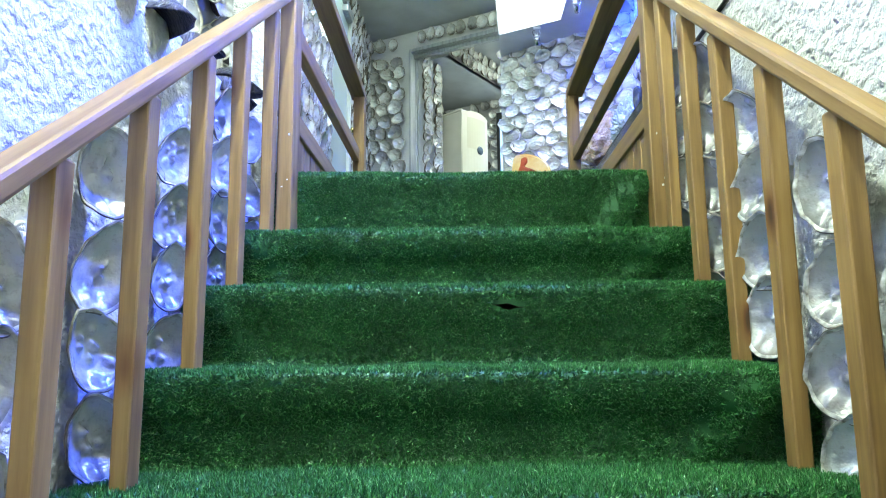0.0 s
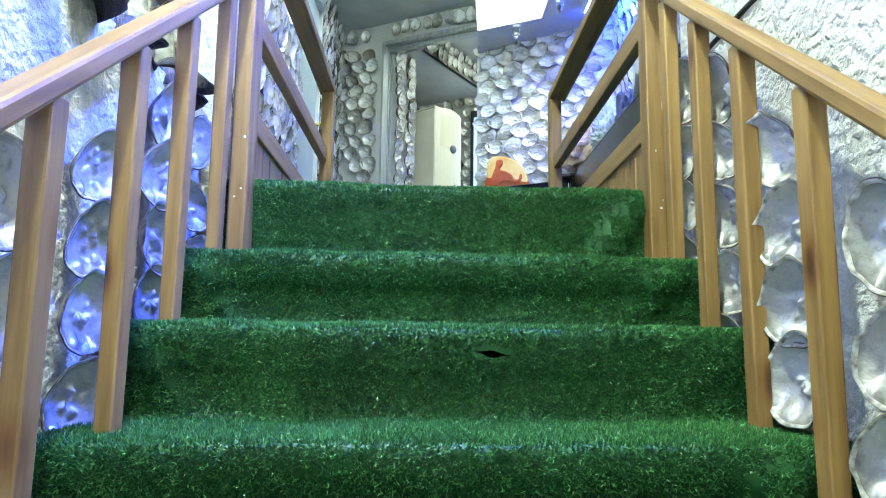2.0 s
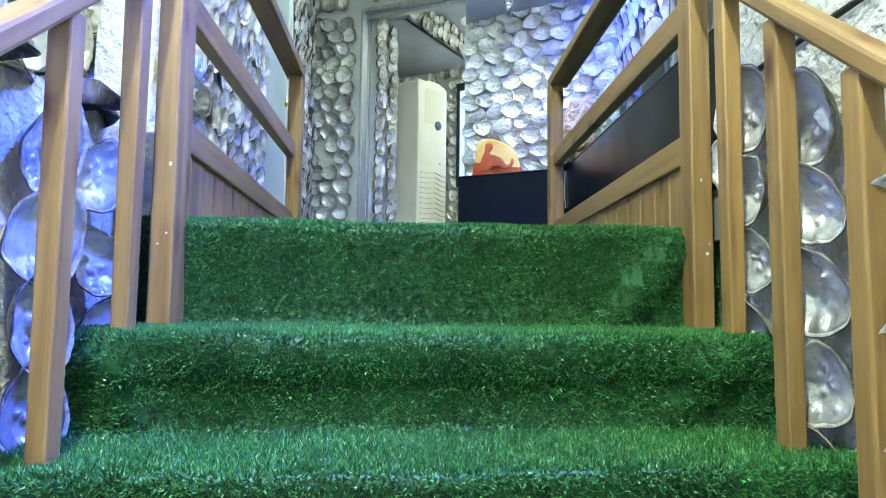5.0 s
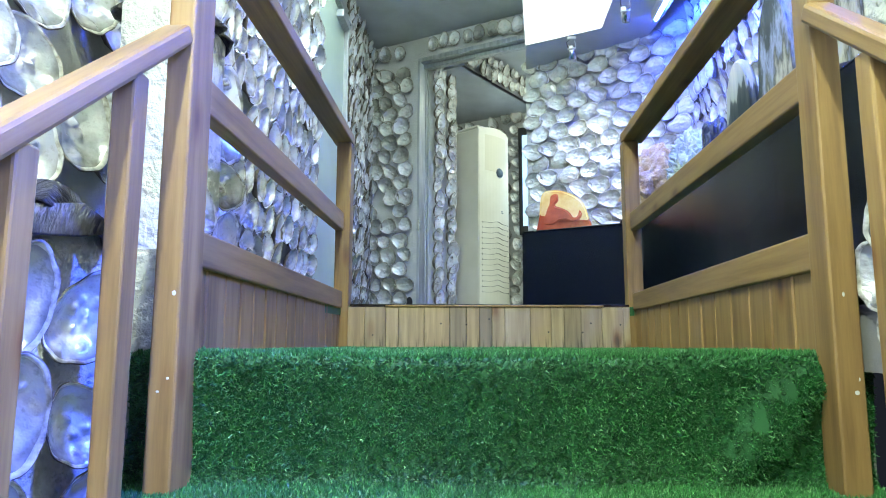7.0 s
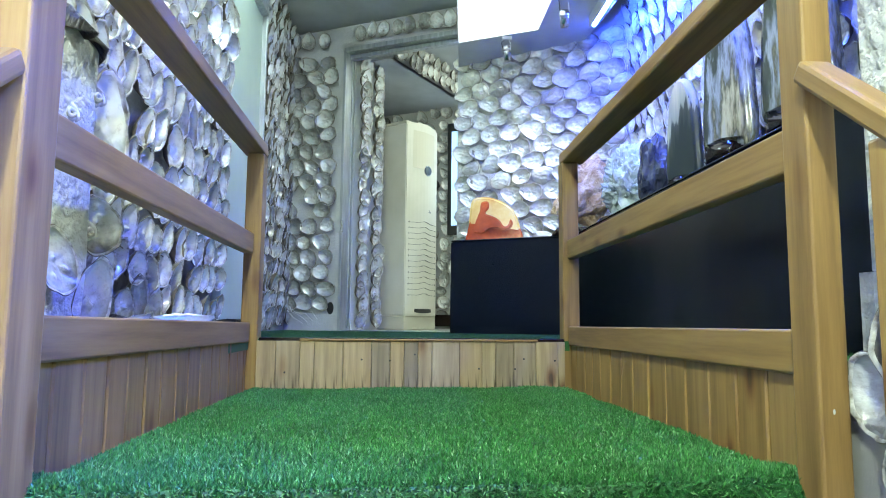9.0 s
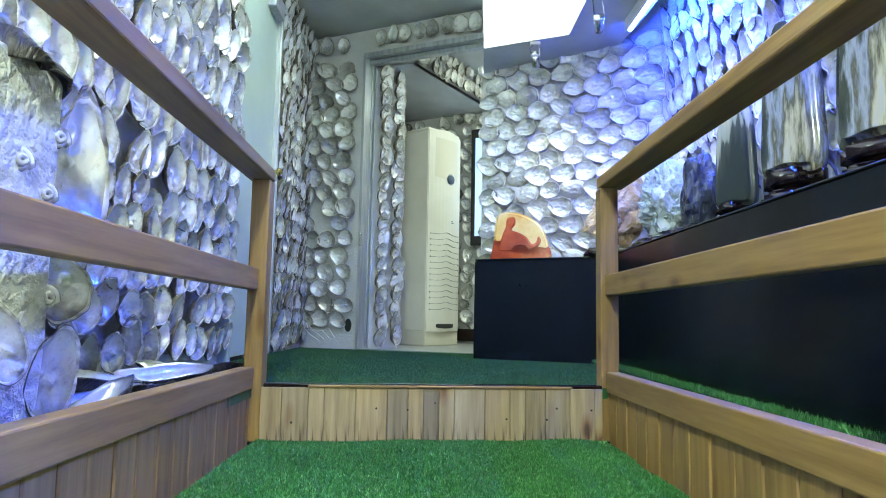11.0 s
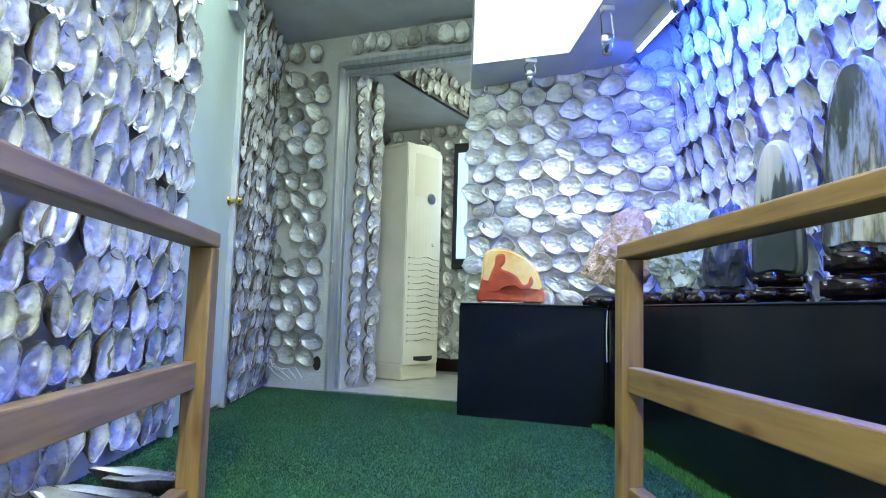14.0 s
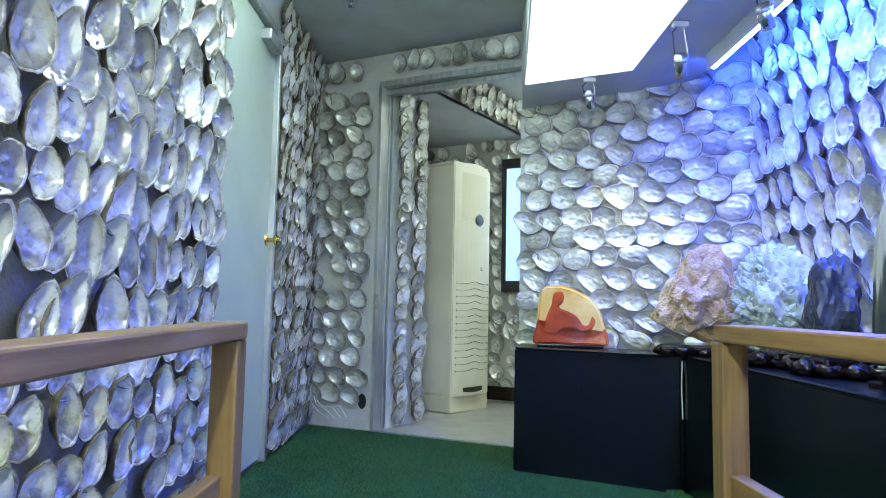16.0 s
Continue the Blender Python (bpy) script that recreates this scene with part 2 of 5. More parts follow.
c = ramp(ALU, noise_of(ALU, coords(ALU, (8, 8, 1)), 5, 5), [(0.3, (0.36, 0.38, 0.39)), (0.7, (0.56, 0.58, 0.6))])
wire(ALU, c, bsdf(ALU).inputs["Base Color"])
DOORPAINT = mat("pale_green_paint", (0.56, 0.62, 0.55), 0.45)
c = ramp(DOORPAINT, noise_of(DOORPAINT, coords(DOORPAINT), 2.5, 5), [(0.35, (0.40, 0.47, 0.40)), (0.7, (0.47, 0.54, 0.46))])
wire(DOORPAINT, c, bsdf(DOORPAINT).inputs["Base Color"])
BRASS = mat("brass", (0.75, 0.55, 0.18), 0.2, 1.0)
CHROME = mat("chrome", (0.65, 0.66, 0.68), 0.25, 1.0)
VINYL = mat("grey_floor", (0.42, 0.41, 0.38), 0.35)
c = ramp(VINYL, noise_of(VINYL, coords(VINYL), 6, 6), [(0.3, (0.34, 0.33, 0.31)), (0.7, (0.47, 0.46, 0.43))])
wire(VINYL, c, bsdf(VINYL).inputs["Base Color"])
CONCRETE = plaster("concrete", (0.3, 0.29, 0.27), 0.003, 60)
# Darker than the plaster: shade in the gaps between shells, put into the colour.
GAP_SHADE = plaster("gap_shade_grey", (0.21, 0.21, 0.22), 0.006, 60)
CABLE = mat("white_cable", (0.7, 0.7, 0.68), 0.4)


def glow(name, colour, strength):
    m = mat(name, (0.8, 0.8, 0.8), 0.4)
    bsdf(m).inputs["Emission Color"].default_value = (*colour, 1)
    bsdf(m).inputs["Emission Strength"].default_value = strength
    return m


PANEL = glow("light_panel", (0.88, 1.0, 0.95), PANEL_GLOW)
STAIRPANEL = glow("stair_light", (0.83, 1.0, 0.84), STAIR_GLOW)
CORRIDORPANEL = glow("assumed_corridor_light", (0.76, 1.0, 0.95), CORRIDOR_GLOW)
TUBE = glow("blue_tube", (0.025, 0.08, 1.0), TUBE_GLOW)
ROOMPANEL = glow("added_room_light", (0.86, 1.0, 0.86), ROOM_GLOW)
SCREEN = glow("screen_glow", (0.25, 0.52, 1.0), 1.1)


# ---- mesh helpers ----
def empty(name, at=(0, 0, 0), **tags):
    o = new(name)
    o.location = at
    o.empty_display_size = 0.05
    return tagged(o, **tags)


def link(name, me, material, m=None, parent=None, label=""):
    o = new(name, me)
    if material and not me.materials:
        me.materials.append(material)
    if m is not None:
        o.matrix_basis = m
    if parent is not None:
        o.parent = parent
        o.matrix_parent_inverse = parent.matrix_basis.inverted()
    return tagged(o, label=label)


def part(name, bm, material, parent=None, label="", m=None, smooth=False):
    me = bpy.data.meshes.new(name)
    bm.normal_update()
    bm.to_mesh(me)
    bm.free()
    if smooth:
        me.shade_smooth()
    return link(name, me, material, m, parent, label)


def box(sx, sy, sz, bevel=0.0, segments=2):
    bm = bmesh.new()
    bmesh.ops.create_cube(bm, size=1)
    bmesh.ops.scale(bm, vec=(sx, sy, sz), verts=bm.verts)
    if bevel:
        bmesh.ops.bevel(bm, geom=bm.edges[:], offset=bevel, segments=segments, profile=0.5, affect="EDGES")
    return bm


def beam_pose(p0, p1):
    """A pose at the middle of p0 and p1 with local x along them and local z as near up as it goes."""
    p0, p1 = Vector(p0), Vector(p1)
    x = (p1 - p0).normalized()
    up = Vector((0, 0, 1)) if abs(x.z) < 0.95 else Vector((0, 1, 0))
    y = up.cross(x).normalized()
    z = x.cross(y)
    m = Matrix((x, y, z)).transposed().to_4x4()
    m.translation = (p0 + p1) / 2
    return m


def beam(name, p0, p1, wide, high, material, parent=None, label="", bevel=0.004):
    length = (Vector(p1) - Vector(p0)).length
    return part(name, box(length, wide, high, bevel), material, parent, label, beam_pose(p0, p1))


def prism(points, z0, z1):
    """A closed polygon of (x, y) raised from z0 to z1."""
    bm = bmesh.new()
    lo = [bm.verts.new((x, y, z0)) for x, y in points]
    hi = [bm.verts.new((x, y, z1)) for x, y in points]
    bm.faces.new(lo[::-1])
    bm.faces.new(hi)
    n = len(points)
    for i in range(n):
        bm.faces.new((lo[i], lo[(i + 1) % n], hi[(i + 1) % n], hi[i]))
    bmesh.ops.recalc_face_normals(bm, faces=bm.faces)
    return bm


def structure(name, bm, material, label):
    return tagged(part(name, bm, material), label=label, category=name.split("_")[0], kind="structure")


def wall_strip(p0, p1, z0, z1, thick):
    """A wall whose visible face runs from p0 to p1 and that is thick to the right of that way."""
    d = (Vector(p1) - Vector(p0)).normalized()
    r = Vector((d.y, -d.x)) * thick
    a, b = Vector(p0), Vector(p1)
    return prism([tuple(a), tuple(b), tuple(b + r), tuple(a + r)], z0, z1)


def cylinder(r0, r1, depth, n=20, bevel=0.0):
    bm = bmesh.new()
    bmesh.ops.create_cone(bm, cap_ends=True, segments=n, radius1=r0, radius2=r1, depth=depth)
    if bevel:
        bmesh.ops.bevel(bm, geom=[e for e in bm.edges if e.is_boundary or abs(e.calc_face_angle(0)) > 0.9], offset=bevel, segments=2, affect="EDGES")
    return bm


def rod(points, radius, name, material, parent=None, label=""):
    cu = bpy.data.curves.new(name, "CURVE")
    cu.dimensions, cu.bevel_depth, cu.bevel_resolution = "3D", radius, 3
    sp = cu.splines.new("POLY")
    sp.points.add(len(points) - 1)
    for p, q in zip(sp.points, points):
        p.co = (*q, 1)
    tmp = bpy.data.objects.new(name, cu)
    me = bpy.data.meshes.new_from_object(tmp)
    bpy.data.objects.remove(tmp)
    me.shade_smooth()
    me.materials.clear()
    return link(name, me, material, None, parent, label)


# ---- plan ----
LX, RX = -0.49, 0.545            # centre lines of the railings
LAND = -0.135                    # height of the landing; the upper floor is at 0
STEPS = [(-1.315, LAND), (-1.56, -0.345), (-1.79, -0.505), (-2.01, -0.675), (-2.215, -0.835), (-2.43, -1.005), (-2.65, -1.175), (-2.87, -1.345)]
SKEW = 0.05                      # the step edges run a little askew
LOW = -1.515                     # floor at the foot of the stairs
CEILZ = 2.21
BACKL, BACKR = (-0.905, 2.69), (0.36, 2.095)      # wall with the doorway
ALC0, ALC1 = (0.315, 2.07), (1.285, 1.435)        # shell wall behind the display


# ---- large structure ----
floor = structure("floor_upper", prism([(-0.905, -1.24), (-0.53, -1.24), (-0.53, 0.03), (0.6, 0.11), (0.6, -1.4), (1.3, -1.4), (1.3, 1.43), (0.36, 2.1), (-0.905, 2.69)], -0.16, -0.055), CONCRETE, "concrete floor under green artificial turf")
lower = structure("floor_lower", prism([(-0.62, -4.4), (0.64, -4.4), (0.64, -1.3), (-0.62, -1.3)], LOW - 0.1, LOW), CONCRETE, "plain floor at the foot of the stairs")
room_floor = structure("floor_room", prism([(-0.95, 2.705), (0.36, 2.095), (1.9, 1.9), (2.2, 3.6), (0.3, 4.2), (-0.6, 4.2)], -0.12, -0.022), VINYL, "pale grey vinyl floor of the next room")

wl = structure("wall_left", wall_strip((-0.905, 0.885), (-0.905, -4.4), LOW, CEILZ, 0.1), PLASTER, "white plaster wall covered with mother-of-pearl shells")
structure("wall_left_over_door", wall_strip((-0.905, 1.64), (-0.905, 0.885), 1.96, CEILZ, 0.1), PLASTER, "white plaster above the pale green door")
wfl = structure("wall_left_far", wall_strip(BACKL, (-0.905, 1.64), -0.1, CEILZ, 0.1), PLASTER, "white plaster wall covered with pale shells")
bdir = (Vector(BACKR) - Vector(BACKL)).normalized()
bnorm = Vector((bdir.y, -bdir.x))           # towards the camera
blen = (Vector(BACKR) - Vector(BACKL)).length


def back_at(u, out=0.0):
    p = Vector(BACKL) + bdir * u + bnorm * out
    return (p.x, p.y)


DOORU = 0.475
wb = structure("wall_back", wall_strip(back_at(DOORU), BACKL, -0.1, CEILZ, 0.1), PLASTER, "grey-white plaster wall set with rows of shells")
wlin = structure("wall_lintel", wall_strip(BACKR, back_at(DOORU), 2.035, CEILZ, 0.1), PLASTER, "plaster lintel above the doorway with one row of shells")
wa = structure("wall_alcove", wall_strip(ALC1, ALC0, -0.1, CEILZ, 0.03), PLASTER, "white plaster wall covered with wide shells under blue light")
wr = structure("wall_right", wall_strip((1.285, -1.307), ALC1, -0.1, CEILZ, 0.1), PLASTER, "white plaster wall covered with upright shells under blue light")
wsr = structure("wall_stair_right", prism([(0.630, -4.4), (0.630, -1.305), (0.70, -1.305), (0.70, -4.4)], LOW, 0.147), ROUGHCAST, "cream rough-cast low wall beside the stairs with bowl shells")
structure("wall_stair_right_upper", prism([(0.648, -4.4), (0.648, -1.307), (1.385, -1.307), (1.385, -4.4)], 0.15, CEILZ), ROUGHCAST, "cream rough-cast upper wall beside the stairs")
structure("wall_stair_right_pier", prism([(0.640, -4.4), (0.640, -1.41), (0.6485, -1.41), (0.6485, -4.4)], 0.153, CEILZ), ROUGHCAST, "cream rough-cast pier beside the stairs")
wsl = structure("wall_stair_left", prism([(-0.612, -4.4), (-0.612, -1.10), (-0.70, -1.10), (-0.70, -4.4)], LOW, 0.055), ROUGHCAST, "rough-cast low wall beside the stairs with bowl shells")
structure("wall_stair_left_end", prism([(-0.613, -1.312), (-0.512, -1.312), (-0.512, -1.238), (-0.613, -1.238)], LOW, 0.042), ROUGHCAST, "rough plaster end of the low wall behind the newel")
structure("ledge_left", prism([(-0.70, -4.4), (-0.70, -1.335), (-0.905, -1.335), (-0.905, -4.4)], -0.1, 0.052), ROUGHCAST, "plaster ledge behind the low wall")
structure("wall_behind", wall_strip((-1.0, -4.4), (1.4, -4.4), LOW, CEILZ, 0.1), PLASTER, "plain wall behind the foot of the stairs")
rod([(0.634, -3.6, 0.155), (0.628, -2.6, 0.153), (0.628, -1.9, 0.156), (0.628, -1.42, 0.153)], 0.006, "trim_cable", SLOT)
tagged(bpy.data.objects["trim_cable"], label="black cable along the top of the low wall", category="cable", kind="structure")

structure("ceiling", prism([(-1.0, -4.4), (1.4, -4.4), (1.4, 1.5), (0.36, 2.2), (-1.0, 2.83)], CEILZ, CEILZ + 0.08), CEIL, "grey-white painted ceiling")
SOFZ = 1.75
sofe = [(0.318, 2.06), (0.284, 1.635), (0.20, 0.75), (0.0, -1.3)]      # free edge of the lowered ceiling
sof = prism(sofe + [(1.08, -1.3), (1.08, 0.75), (1.07, 1.265), (1.035, 1.595)], SOFZ, SOFZ + 0.06)
structure("ceiling_lowered", sof, SOFFIT, "lowered white ceiling over the display")
structure("ceiling_fascia", prism([(0.318, 2.06), (0.284, 1.635), (0.20, 0.75), (0.0, -1.3), (0.02, -1.3), (0.22, 0.75), (0.304, 1.635), (0.338, 2.05)], SOFZ + 0.06, CEILZ), SOFFIT, "white edge board of the lowered ceiling")
lp = empty("ceiling_light", (0.5, 0.5, SOFZ), label="large glowing white light panel in the lowered ceiling", category="ceiling light")
part("rim", prism([(0.282, 1.640), (0.200, 0.75), (0.024, -1.106), (0.736, -1.106), (0.736, 1.428)], SOFZ - 0.0035, SOFZ + 0.002), SOFFIT, lp, "thin white rim")
part("diffuser", prism([(0.287, 1.632), (0.206, 0.75), (0.03, -1.1), (0.728, -1.1), (0.728, 1.42)], SOFZ - 0.008, SOFZ - 0.0035), PANEL, lp, "glowing white diffuser")
# lamp out of view, inferred from baluster shadows; its form is made up
sl = empty("unseen_stair_lamp", (-0.2, -2.7, 1.70), label="small round white lamp assumed out of view over the stairs", category="pendant light")
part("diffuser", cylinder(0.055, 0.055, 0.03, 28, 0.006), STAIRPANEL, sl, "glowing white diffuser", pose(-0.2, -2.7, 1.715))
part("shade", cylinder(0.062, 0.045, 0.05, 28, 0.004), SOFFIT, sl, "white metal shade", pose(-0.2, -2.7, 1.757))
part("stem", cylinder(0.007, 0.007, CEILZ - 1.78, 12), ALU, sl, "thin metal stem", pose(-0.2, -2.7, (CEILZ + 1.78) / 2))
tb = empty("strip_light", (1.0, 0.35, 1.75), label="blue glowing strip light along the lowered ceiling", category="strip light")
part("tube", cylinder(0.011, 0.011, 2.42, 12), TUBE, tb, "glowing blue tube", pose(1.0, 0.01, 1.69, 90))
# Assumed lamp out of view, added because the walls here need its light.
cl = empty("ceiling_light", (-0.35, 0.55, CEILZ), label="white ceiling light assumed out of view over the landing", category="ceiling light")
part("diffuser", box(0.4, 1.0, 0.02, 0.004), CORRIDORPANEL, cl, "glowing white diffuser", pose(-0.35, 0.55, CEILZ - 0.012))
part("rim", box(0.44, 1.04, 0.012, 0.003), ALU, cl, "thin metal rim", pose(-0.35, 0.55, CEILZ - 0.006))
part("holder", box(0.03, 2.46, 0.04, 0.002), SOFFIT, tb, "white holder", pose(1.0, 0.01, 1.727))
# Added strip beside the tube: blocks its blue light towards the left wall.
part("lip", box(0.004, 2.46, 0.072, 0.001), SOFFIT, tb, "added white strip that keeps the blue light off the left wall", pose(0.980, 0.01, 1.713))

# the room beyond
structure("wall_room_left", wall_strip((-0.55, 2.66), (-0.55, 4.2), -0.05, 2.3, 0.1), PLASTER, "shell wall of the niche")


def wall_from(name, p0, p1, z0, z1, label, thick=0.08, material=PLASTER):
    return structure(name, wall_strip(p0, p1, z0, z1, thick), material, label)


jamb0 = back_at(DOORU + 0.030, -0.09)
jamb1 = (-0.225, 2.80)
wj = wall_from("wall_jamb", jamb1, jamb0, -0.05, 2.3, "short wall inside the doorway with two rows of shells", 0.06)
wrb = wall_from("wall_room_back", (1.7, 3.06), (-0.55, 4.12), -0.05, 2.3, "back wall of the next room with shells")
structure("wall_room_right", wall_strip((2.0, 1.95), (1.7, 3.1), -0.05, 2.3, 0.1), PLASTER, "plain wall of the next room")
wall_from("wall_room_front", (0.36, 2.13), (2.1, 1.9), -0.05, 2.3, "plain wall of the next room", 0.04)
structure("ceiling_room", prism([(-0.95, 2.75), (0.36, 2.14), (2.1, 1.9), (2.2, 3.6), (0.3, 4.3), (-0.9, 4.3)], 2.21, 2.27), CEIL, "white ceiling of the next room")
structure("ceiling_niche", prism([(-0.13, 2.53), (0.60, 3.68), (-0.6, 4.2), (-0.62, 2.78)], 2.0, 2.04), CEIL, "lowered ceiling of the niche")
wf = wall_from("wall_niche_fascia", (0.60, 3.68), (-0.13, 2.53), 2.0, 2.21, "fascia over the niche covered with shells", 0.03)
# Added lamp, never in view, to brighten the doorway and the air conditioner.
rl = empty("ceiling_light", (1.1, 2.9, 2.2), label="added white ceiling light, out of view in the next room", category="ceiling light")
part("diffuser", box(0.7, 0.5, 0.02, 0.004), ROOMPANEL, rl, "glowing white diffuser", pose(1.1, 2.75, 2.195))

# stairs
for i, (y, z) in enumerate(STEPS):
    y1 = STEPS[i - 1][0] if i else 0.02
    b = prism([(-0.610, y + 0.02), (0.628, y + 0.045), (0.628, y1 + 0.05), (-0.610, y1 + 0.03)], LOW, z - (0.015 if i else 0.045))
    structure("stair_step", b, CONCRETE, "concrete step under green artificial turf")


def lumpy0(bm):
    for v in bm.verts:
        v.co.x *= 1 + 0.35 * noise.noise(v.co * 60)
        v.co.y *= 1 + 0.35 * noise.noise(v.co * 50 + Vector((3, 0, 0)))
    return bm


def grid_mesh(name, P, material, m=None, parent=None, label=""):
    """A sheet from an array of places, rows by columns."""
    n, k, _ = P.shape
    me = bpy.data.meshes.new(name)
    idx = np.arange(n * k).reshape(n, k)
    f = np.stack([idx[:-1, :-1], idx[:-1, 1:], idx[1:, 1:], idx[1:, :-1]], -1).reshape(-1, 4)
    me.from_pydata(P.reshape(-1, 3).tolist(), [], f.tolist())
    me.shade_smooth()
    return link(name, me, material, m, parent, label)


def blades(name, P, count, length, parent, label, seed, up=0.6, keep=None, fibre=None):
    """Upright blades of artificial grass on a sheet."""
    r = np.random.default_rng(seed)
    n, k, _ = P.shape
    a, b, c = P[:-1, :-1], P[:-1, 1:], P[1:, :-1]
    nor = np.cross(b - a, c - a)
    area = np.linalg.norm(nor, axis=-1)
    nor = nor / np.maximum(area[..., None], 1e-9)
    prob = (area / area.sum()).ravel()
    pick = r.choice(prob.size, count, p=prob)
    i, j = np.unravel_index(pick, area.shape)
    u, v = r.random((count, 1)), r.random((count, 1))
    base = a[i, j] * (1 - u - v) + b[i, j] * u + c[i, j] * v
    nn = nor[i, j]
    nn = np.where((nn[:, 2:3] - nn[:, 1:2]) < 0, -nn, nn)
    if keep is not None:
        ok = keep(base)
        base, nn = base[ok], nn[ok]
    q = len(base)
    lean = r.normal(size=(q, 3)) * 0.55
    lean[:, 2] += up * 0.3
    way = nn + lean
    way /= np.linalg.norm(way, axis=1, keepdims=True)
    side = np.cross(way, r.normal(size=(q, 3)))
    side /= np.linalg.norm(side, axis=1, keepdims=True)
    L = length * (0.5 + 0.7 * r.random((q, 1)))
    W = 0.0011 + 0.0007 * r.random((q, 1))
    V = np.stack([base - side * W, base + side * W, base + way * L], 1).reshape(-1, 3)
    me = bpy.data.meshes.new(name)
    me.vertices.add(3 * q)
    me.vertices.foreach_set("co", V.astype(np.float32).ravel())
    me.loops.add(3 * q)
    me.loops.foreach_set("vertex_index", np.arange(3 * q, dtype=np.int32))
    me.polygons.add(q)
    me.polygons.foreach_set("loop_start", np.arange(0, 3 * q, 3, dtype=np.int32))
    me.update(calc_edges=True)
    o = link(name, me, fibre or BLADE, None, parent, label)
    o["kind"] = "stuff"
    return o


def wobble(P, amp, scale, seed):
    Q = P.copy()
    for i in range(P.shape[0]):
        for j in range(P.shape[1]):
            v = Vector(P[i, j]) * scale + Vector((seed, seed * 2.3, 0))
            w = noise.noise_vector(v)
            Q[i, j] += np.array(w) * amp
    return Q


# turf over the steps and the landing: a profile of (y, z) drawn across
prof = [(0.03, LAND)]
for y in np.linspace(-0.05, -1.24, 18):
    prof.append((y, LAND))
for i, (y, z) in enumerate(STEPS[:7]):
    zn, yn = STEPS[i + 1][1], STEPS[i + 1][0]
    prof += [(y + 0.045, z + 0.001), (y + 0.014, z), (y + 0.001, z - 0.004), (y - 0.004, z - 0.013), (y - 0.004, z - 0.032), (y + 0.001, z - 0.07)]
    prof += [(y + 0.005, zn + 0.09), (y + 0.008, zn + 0.05), (y + 0.006, zn + 0.02), (y - 0.002, zn + 0.004), (y - 0.025, zn)]
    prof += [(y + (yn - y) * 0.45, zn + 0.001)]
prof = np.array(prof)
xs = np.linspace(-0.575, 0.622, 56)
P = np.zeros((len(prof), len(xs), 3))
P[..., 0] = xs[None, :]
P[..., 1] = prof[:, 0, None] + SKEW * xs[None, :]
P[..., 2] = prof[:, 1, None]
k = np.clip((prof[:19, 0] + 1.3) / 1.3, 0, 1)[:, None]
w = np.linspace(0, 1, 56)[None, :]
P[:19, :, 0] = (-0.468 - 0.034 * k) * (1 - w) + (0.535 + 0.012 * k) * w
P[:20, :, 1] = np.minimum(P[:20, :, 1], 0.0 + 0.07 * (P[:20, :, 0] + 0.49))
P[:20, :, 2] -= 0.02 * np.clip((P[:20, :, 1] + 1.2) / 1.2, 0, 1)      # the landing falls a little towards the riser
# the turf gathers in slanting folds at the ends of each riser
for n_, (y, z) in enumerate(STEPS[:7]):
    a_ = 19 + 12 * n_
    for i_ in range(a_ + 4, a_ + 10):
        f_ = (P[i_, 0, 2] - STEPS[n_ + 1][1]) / (z - STEPS[n_ + 1][1])
        for side_, big_ in ((1, 0.030), (-1, 0.020)):
            at_ = (0.40 + 0.15 * f_) if side_ > 0 else (-0.42 - 0.09 * f_)
            fold = np.exp(-((xs - at_) / 0.032) ** 2)
            P[i_, :, 1] -= big_ * fold * math.sin(math.pi * min(max(f_, 0), 1)) * (0.7 + 0.5 * math.sin(2.1 * n_ + side_))
P = wobble(P, 0.007, 6.0, 3)
turf_stair = tagged(grid_mesh("stair_turf", P, TURF), label="green artificial turf laid over the steps and landing", category="turf")
blades("grass_fibre", P[18:92], 500000, 0.0092, turf_stair, "dense green plastic blades", 5, keep=lambda p: ~(((p[:, 0] - 0.10) / 0.036) ** 2 + ((p[:, 2] + 0.548) / 0.011) ** 2 < 1))
blades("grass_fibre", P[:22], 150000, 0.008, turf_stair, "dense green plastic blades", 6)

bm = bmesh.new()
ring = [bm.verts.new((0.028 * math.cos(a) * (1 + 0.35 * math.sin(3 * a)), 0.0, 0.005 * math.sin(a) * (1 + 0.4 * math.cos(4 * a)))) for a in np.linspace(0, 6.283, 22)[:-1]]
bm.faces.new(ring)
bmesh.ops.solidify(bm, geom=bm.faces[:], thickness=0.003)
part("tear", bm, SKIN, turf_stair, "dark torn patch", pose(0.100, -1.799, -0.552, 0, 6, 0))

# turf of the upper floor
gx, gy = np.meshgrid(np.linspace(-0.90, 1.2, 64), np.linspace(-1.30, 2.66, 110))
FALL = 0.0105                    # the upper floor falls towards the doorway
F = np.stack([gx, gy, 0.002 - FALL * np.maximum(gy, 0)], -1)


def on_floor(p):
    x, y = p[:, 0], p[:, 1]
    back = y < 2.66 - 0.47 * (x + 0.9)
    land = (x > -0.52) & (x < 0.59) & (y < 0.005 + 0.07 * (x + 0.49))
    return back & ~land & ~((x < 0) & (y < -1.24)) & (x < 0.93) & ~((x > 0.3) & (y > 1.60 - 0.53 * (x - 0.24)) & (x < 0.9))


bm = prism([(-0.90, -1.237), (-0.52, -1.237), (-0.52, 0.005), (0.59, 0.08), (0.59, -1.30), (0.92, -1.30), (0.92, 0.0), (0.92, 1.72), (0.36, 2.08), (-0.90, 2.66), (-0.90, 0.0)], -0.030, 0.003)
